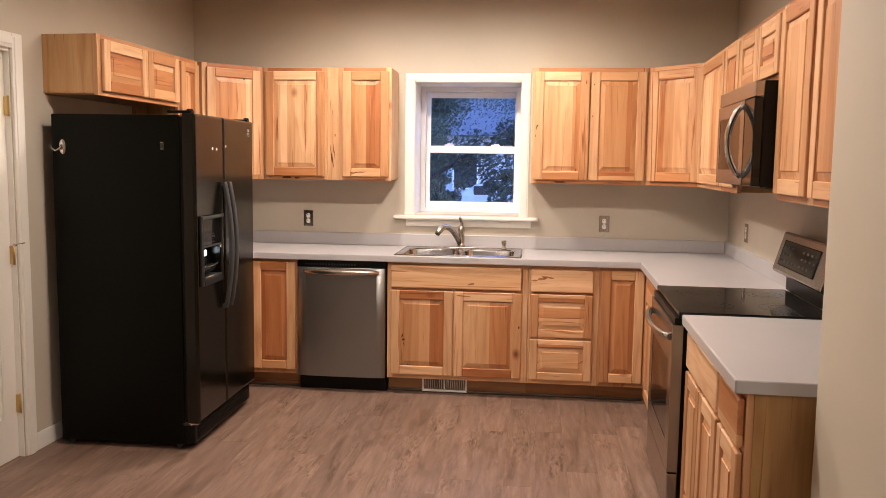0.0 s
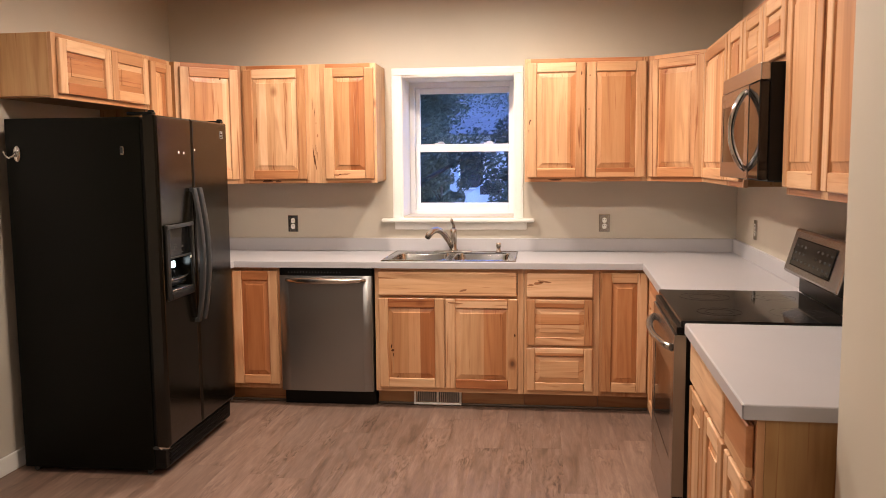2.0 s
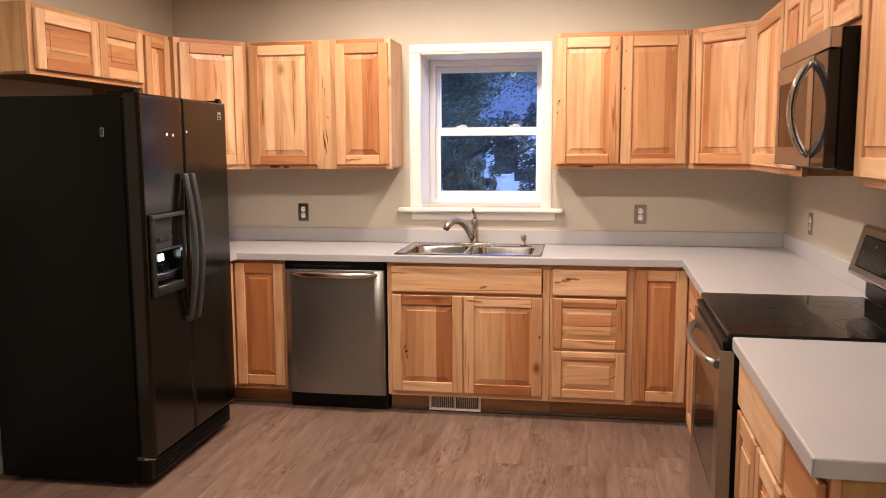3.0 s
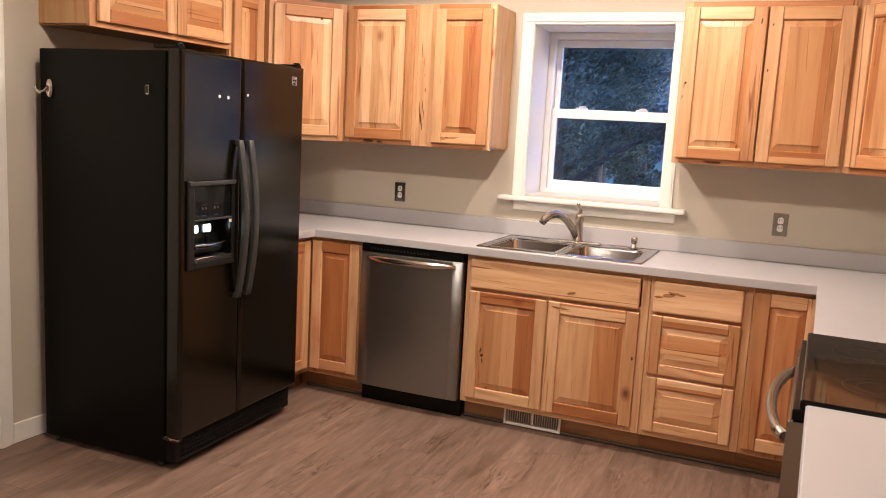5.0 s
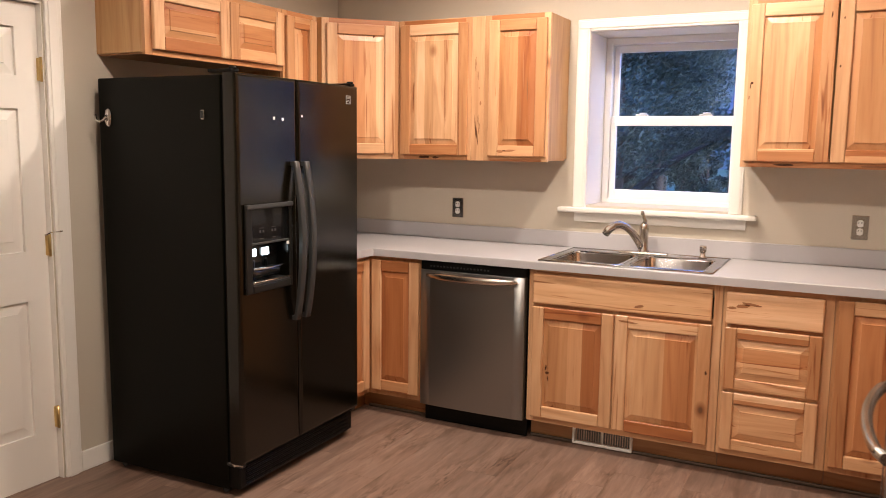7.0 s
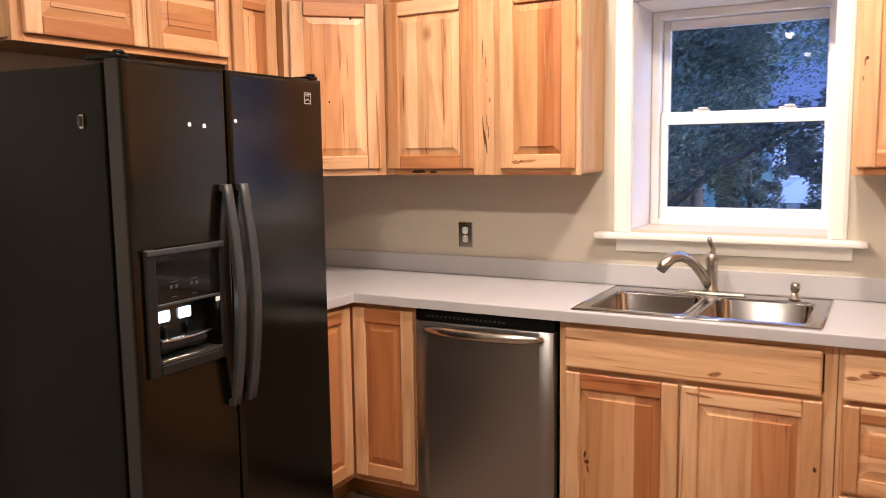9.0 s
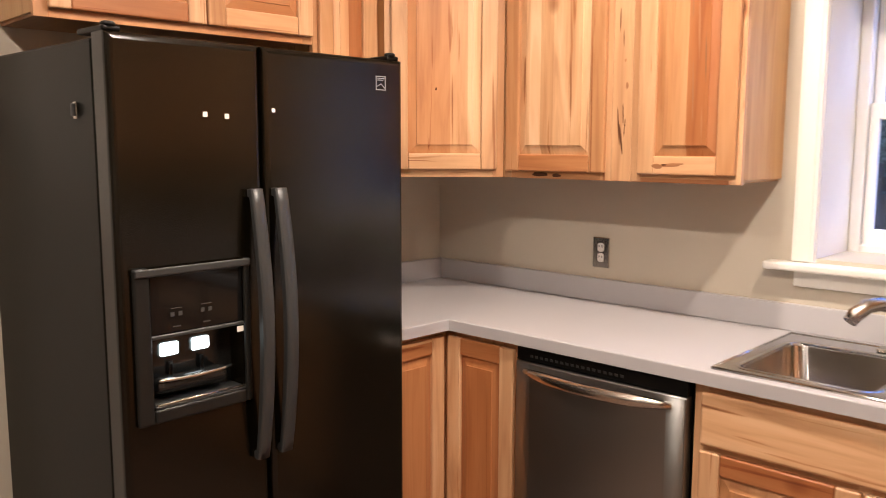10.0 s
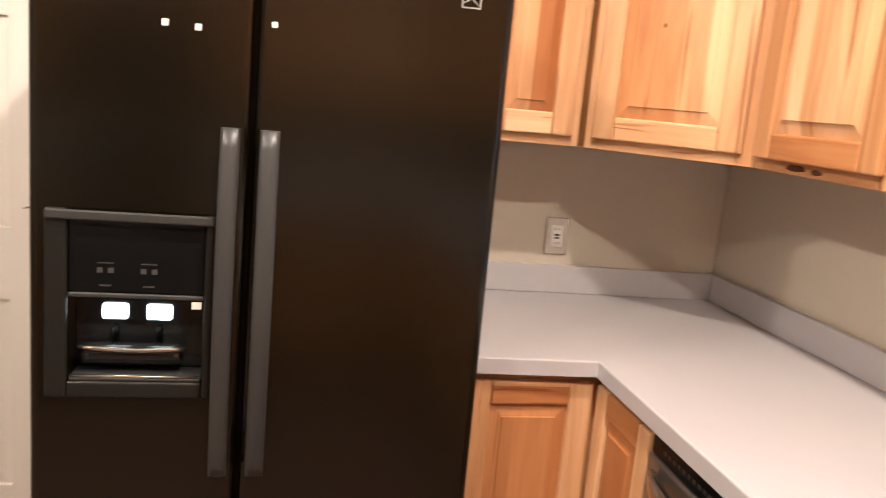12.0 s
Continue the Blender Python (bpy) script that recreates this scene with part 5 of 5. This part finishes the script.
def car(m, label):
    c = thing("car", m, label, "car")
    prof = [(-2.1, 0.35), (-2.15, 0.75), (-1.45, 0.88), (-0.85, 1.36), (0.55, 1.40), (1.25, 0.95), (2.05, 0.85), (2.15, 0.40)]
    bm = bmesh.new()
    a = [bm.verts.new((x, -0.82 + (0.12 if z > 1.1 else 0), z)) for x, z in prof]
    b = [bm.verts.new((x, 0.82 - (0.12 if z > 1.1 else 0), z)) for x, z in prof]
    bm.faces.new(a)
    bm.faces.new(b[::-1])
    for k in range(len(prof)):
        bm.faces.new((a[k], b[k], b[(k + 1) % len(prof)], a[(k + 1) % len(prof)]))
    bmesh.ops.bevel(bm, geom=bm.edges[:], offset=0.05, segments=2, affect="EDGES")
    part("body", bm, CAR_PAINT, c)
    for x0, x1 in ((-0.95, -0.20), (-0.12, 0.75)):
        part("side_window", box(x0, x1, -0.80, -0.745, 0.95, 1.28, 0.02), RUBBER, c)
    for x in (-1.35, 1.35):
        for y in (-0.80, 0.62):
            w_ = part("wheel", tube([(x, y, 0.32), (x, y + 0.18, 0.32)], 0.32, 20), RUBBER, c)
            part("rim", tube([(x, y - 0.01, 0.32), (x, y - 0.002, 0.32)], 0.20, 16), NICKEL, w_)
    return c


car(pose(-0.9, 31.0, GROUND), "pale parked car beside the road")
# a low rail fence between lawn and road
fence = thing("rail_fence", pose(0, 23.2, GROUND), "low white rail fence along the lawn", "fence")
for i in range(9):
    part("post", box(-12 + i * 2.0, -11.9 + i * 2.0, -0.05, 0.05, 0, 0.75, 0.01), SIDING, fence)
for z in (0.30, 0.58):
    part("rail", box(-12, 4.1, -0.07, -0.051, z, z + 0.10, 0.01), SIDING, fence)


# ---- floor planks ----
def plank_material():
    m, t, b = material("grey_brown_plank")
    co = mapped(t, (8.0, 0.8, 6))
    fine = node(t, "ShaderNodeTexNoise", [(co, "Vector")], Scale=3.6, Detail=8.0, Roughness=0.72, Distortion=0.35)
    big = node(t, "ShaderNodeTexNoise", [(mapped(t, (9.0, 1.7, 5)), "Vector")], Scale=1.3, Detail=5.0, Distortion=0.7)
    c1 = ramp(t, fine.outputs[0], [(0.26, (0.118, 0.073, 0.054)), (0.50, (0.202, 0.132, 0.100)), (0.72, (0.286, 0.198, 0.156))])
    c2 = ramp(t, big.outputs[0], [(0.30, (0.60, 0.55, 0.50)), (0.42, (0.94, 0.92, 0.90)), (0.60, (1.04, 1.04, 1.04)), (0.72, (1.16, 1.15, 1.14))])
    col = mix(t, 0.9, c1.outputs[0], c2.outputs[0], "MULTIPLY")
    # gnarled dark figure in patches along the middle of the boards
    where = node(t, "ShaderNodeTexNoise", [(mapped(t, (7.0, 2.2, 5)), "Vector")], Scale=0.9, Detail=1.0)
    curl = node(t, "ShaderNodeTexNoise", [(mapped(t, (34, 7, 20)), "Vector")], Scale=1.0, Detail=4.0, Distortion=2.0)
    spot = ramp(t, where.outputs[0], [(0.50, (0, 0, 0)), (0.72, (1, 1, 1))])
    dark = ramp(t, curl.outputs[0], [(0.34, (0.44, 0.37, 0.32)), (0.52, (1, 1, 1)), (0.70, (1.22, 1.21, 1.19))])
    col = mix(t, spot.outputs[0], col, mix(t, 1.0, col, dark.outputs[0], "MULTIPLY"))
    r = t.nodes.new("ShaderNodeObjectInfo").outputs["Random"]
    isl = t.nodes.new("ShaderNodeNewGeometry").outputs["Random Per Island"]
    a = node(t, "ShaderNodeMath", [(r, 0), (isl, 1)], operation="ADD")
    fr2 = node(t, "ShaderNodeMath", [(a.outputs[0], 0)], operation="FRACT")
    own = ramp(t, fr2.outputs[0], [(0.0, (0.88, 0.87, 0.86)), (1.0, (1.10, 1.09, 1.08))])
    t.links.new(mix(t, 1.0, col, own.outputs[0], "MULTIPLY"), b.inputs["Base Color"])
    rr = node(t, "ShaderNodeMapRange", [(fine.outputs[0], 0)])
    rr.inputs[3].default_value, rr.inputs[4].default_value = 0.38, 0.56
    t.links.new(rr.outputs[0], b.inputs["Roughness"])
    bump(t, b, fine.outputs[0], 0.15, 0.001)
    return m


PLANK = plank_material()
PW, PL = 0.153, 1.22


def plank_bm(x, y, w, l, bm=None):
    return box(x, x + w, y, y + l, -0.003, 0.0, 0.0004, 1, bm)


def planks():
    floor = bpy.data.objects["floor"]
    meshes = {}
    verts, faces = [], []
    x = -3.30
    rng = random.Random(5)
    while x < 4.5:
        y = -2.2 - rng.random() * PL
        while y < BACK + 0.1:
            a, b = max(y, -2.2), min(y + PL, BACK + 0.15)
            if x > 1.60:
                b = min(b, 3.92)
            if b - a > 0.05 and x > -2.80:
                near = -2.45 < x < 1.40 and a > 1.9 and a < BACK - 0.45
                if near:
                    key = round(b - a, 3)
                    if key not in meshes:
                        bm = plank_bm(0, 0, PW - 0.0003, key - 0.0003)
                        me = bpy.data.meshes.new("plank")
                        bmesh.ops.recalc_face_normals(bm, faces=bm.faces[:])
                        bm.to_mesh(me)
                        bm.free()
                        me.materials.append(PLANK)
                        meshes[key] = me
                    o = new("plank", meshes[key])
                    o.parent = floor
                    o.location = (x, a, 0)
                else:
                    k = len(verts)
                    X0, X1, Y0, Y1 = x, x + PW - 0.0008, a, b - 0.0008
                    verts += [(X0, Y0, -0.0025), (X1, Y0, -0.0025), (X1, Y1, -0.0025), (X0, Y1, -0.0025), (X0 + .001, Y0 + .001, 0), (X1 - .001, Y0 + .001, 0), (X1 - .001, Y1 - .001, 0), (X0 + .001, Y1 - .001, 0)]
                    faces += [tuple(k + i for i in f) for f in ((4, 5, 6, 7), (0, 1, 5, 4), (1, 2, 6, 5), (2, 3, 7, 6), (3, 0, 4, 7))]
            y += PL
        x += PW
    me = bpy.data.meshes.new("plank_field")
    me.from_pydata(verts, [], faces)
    me.materials.append(PLANK)
    o = new("plank_field", me)
    o.parent = floor
    o["kind"] = "stuff"


planks()
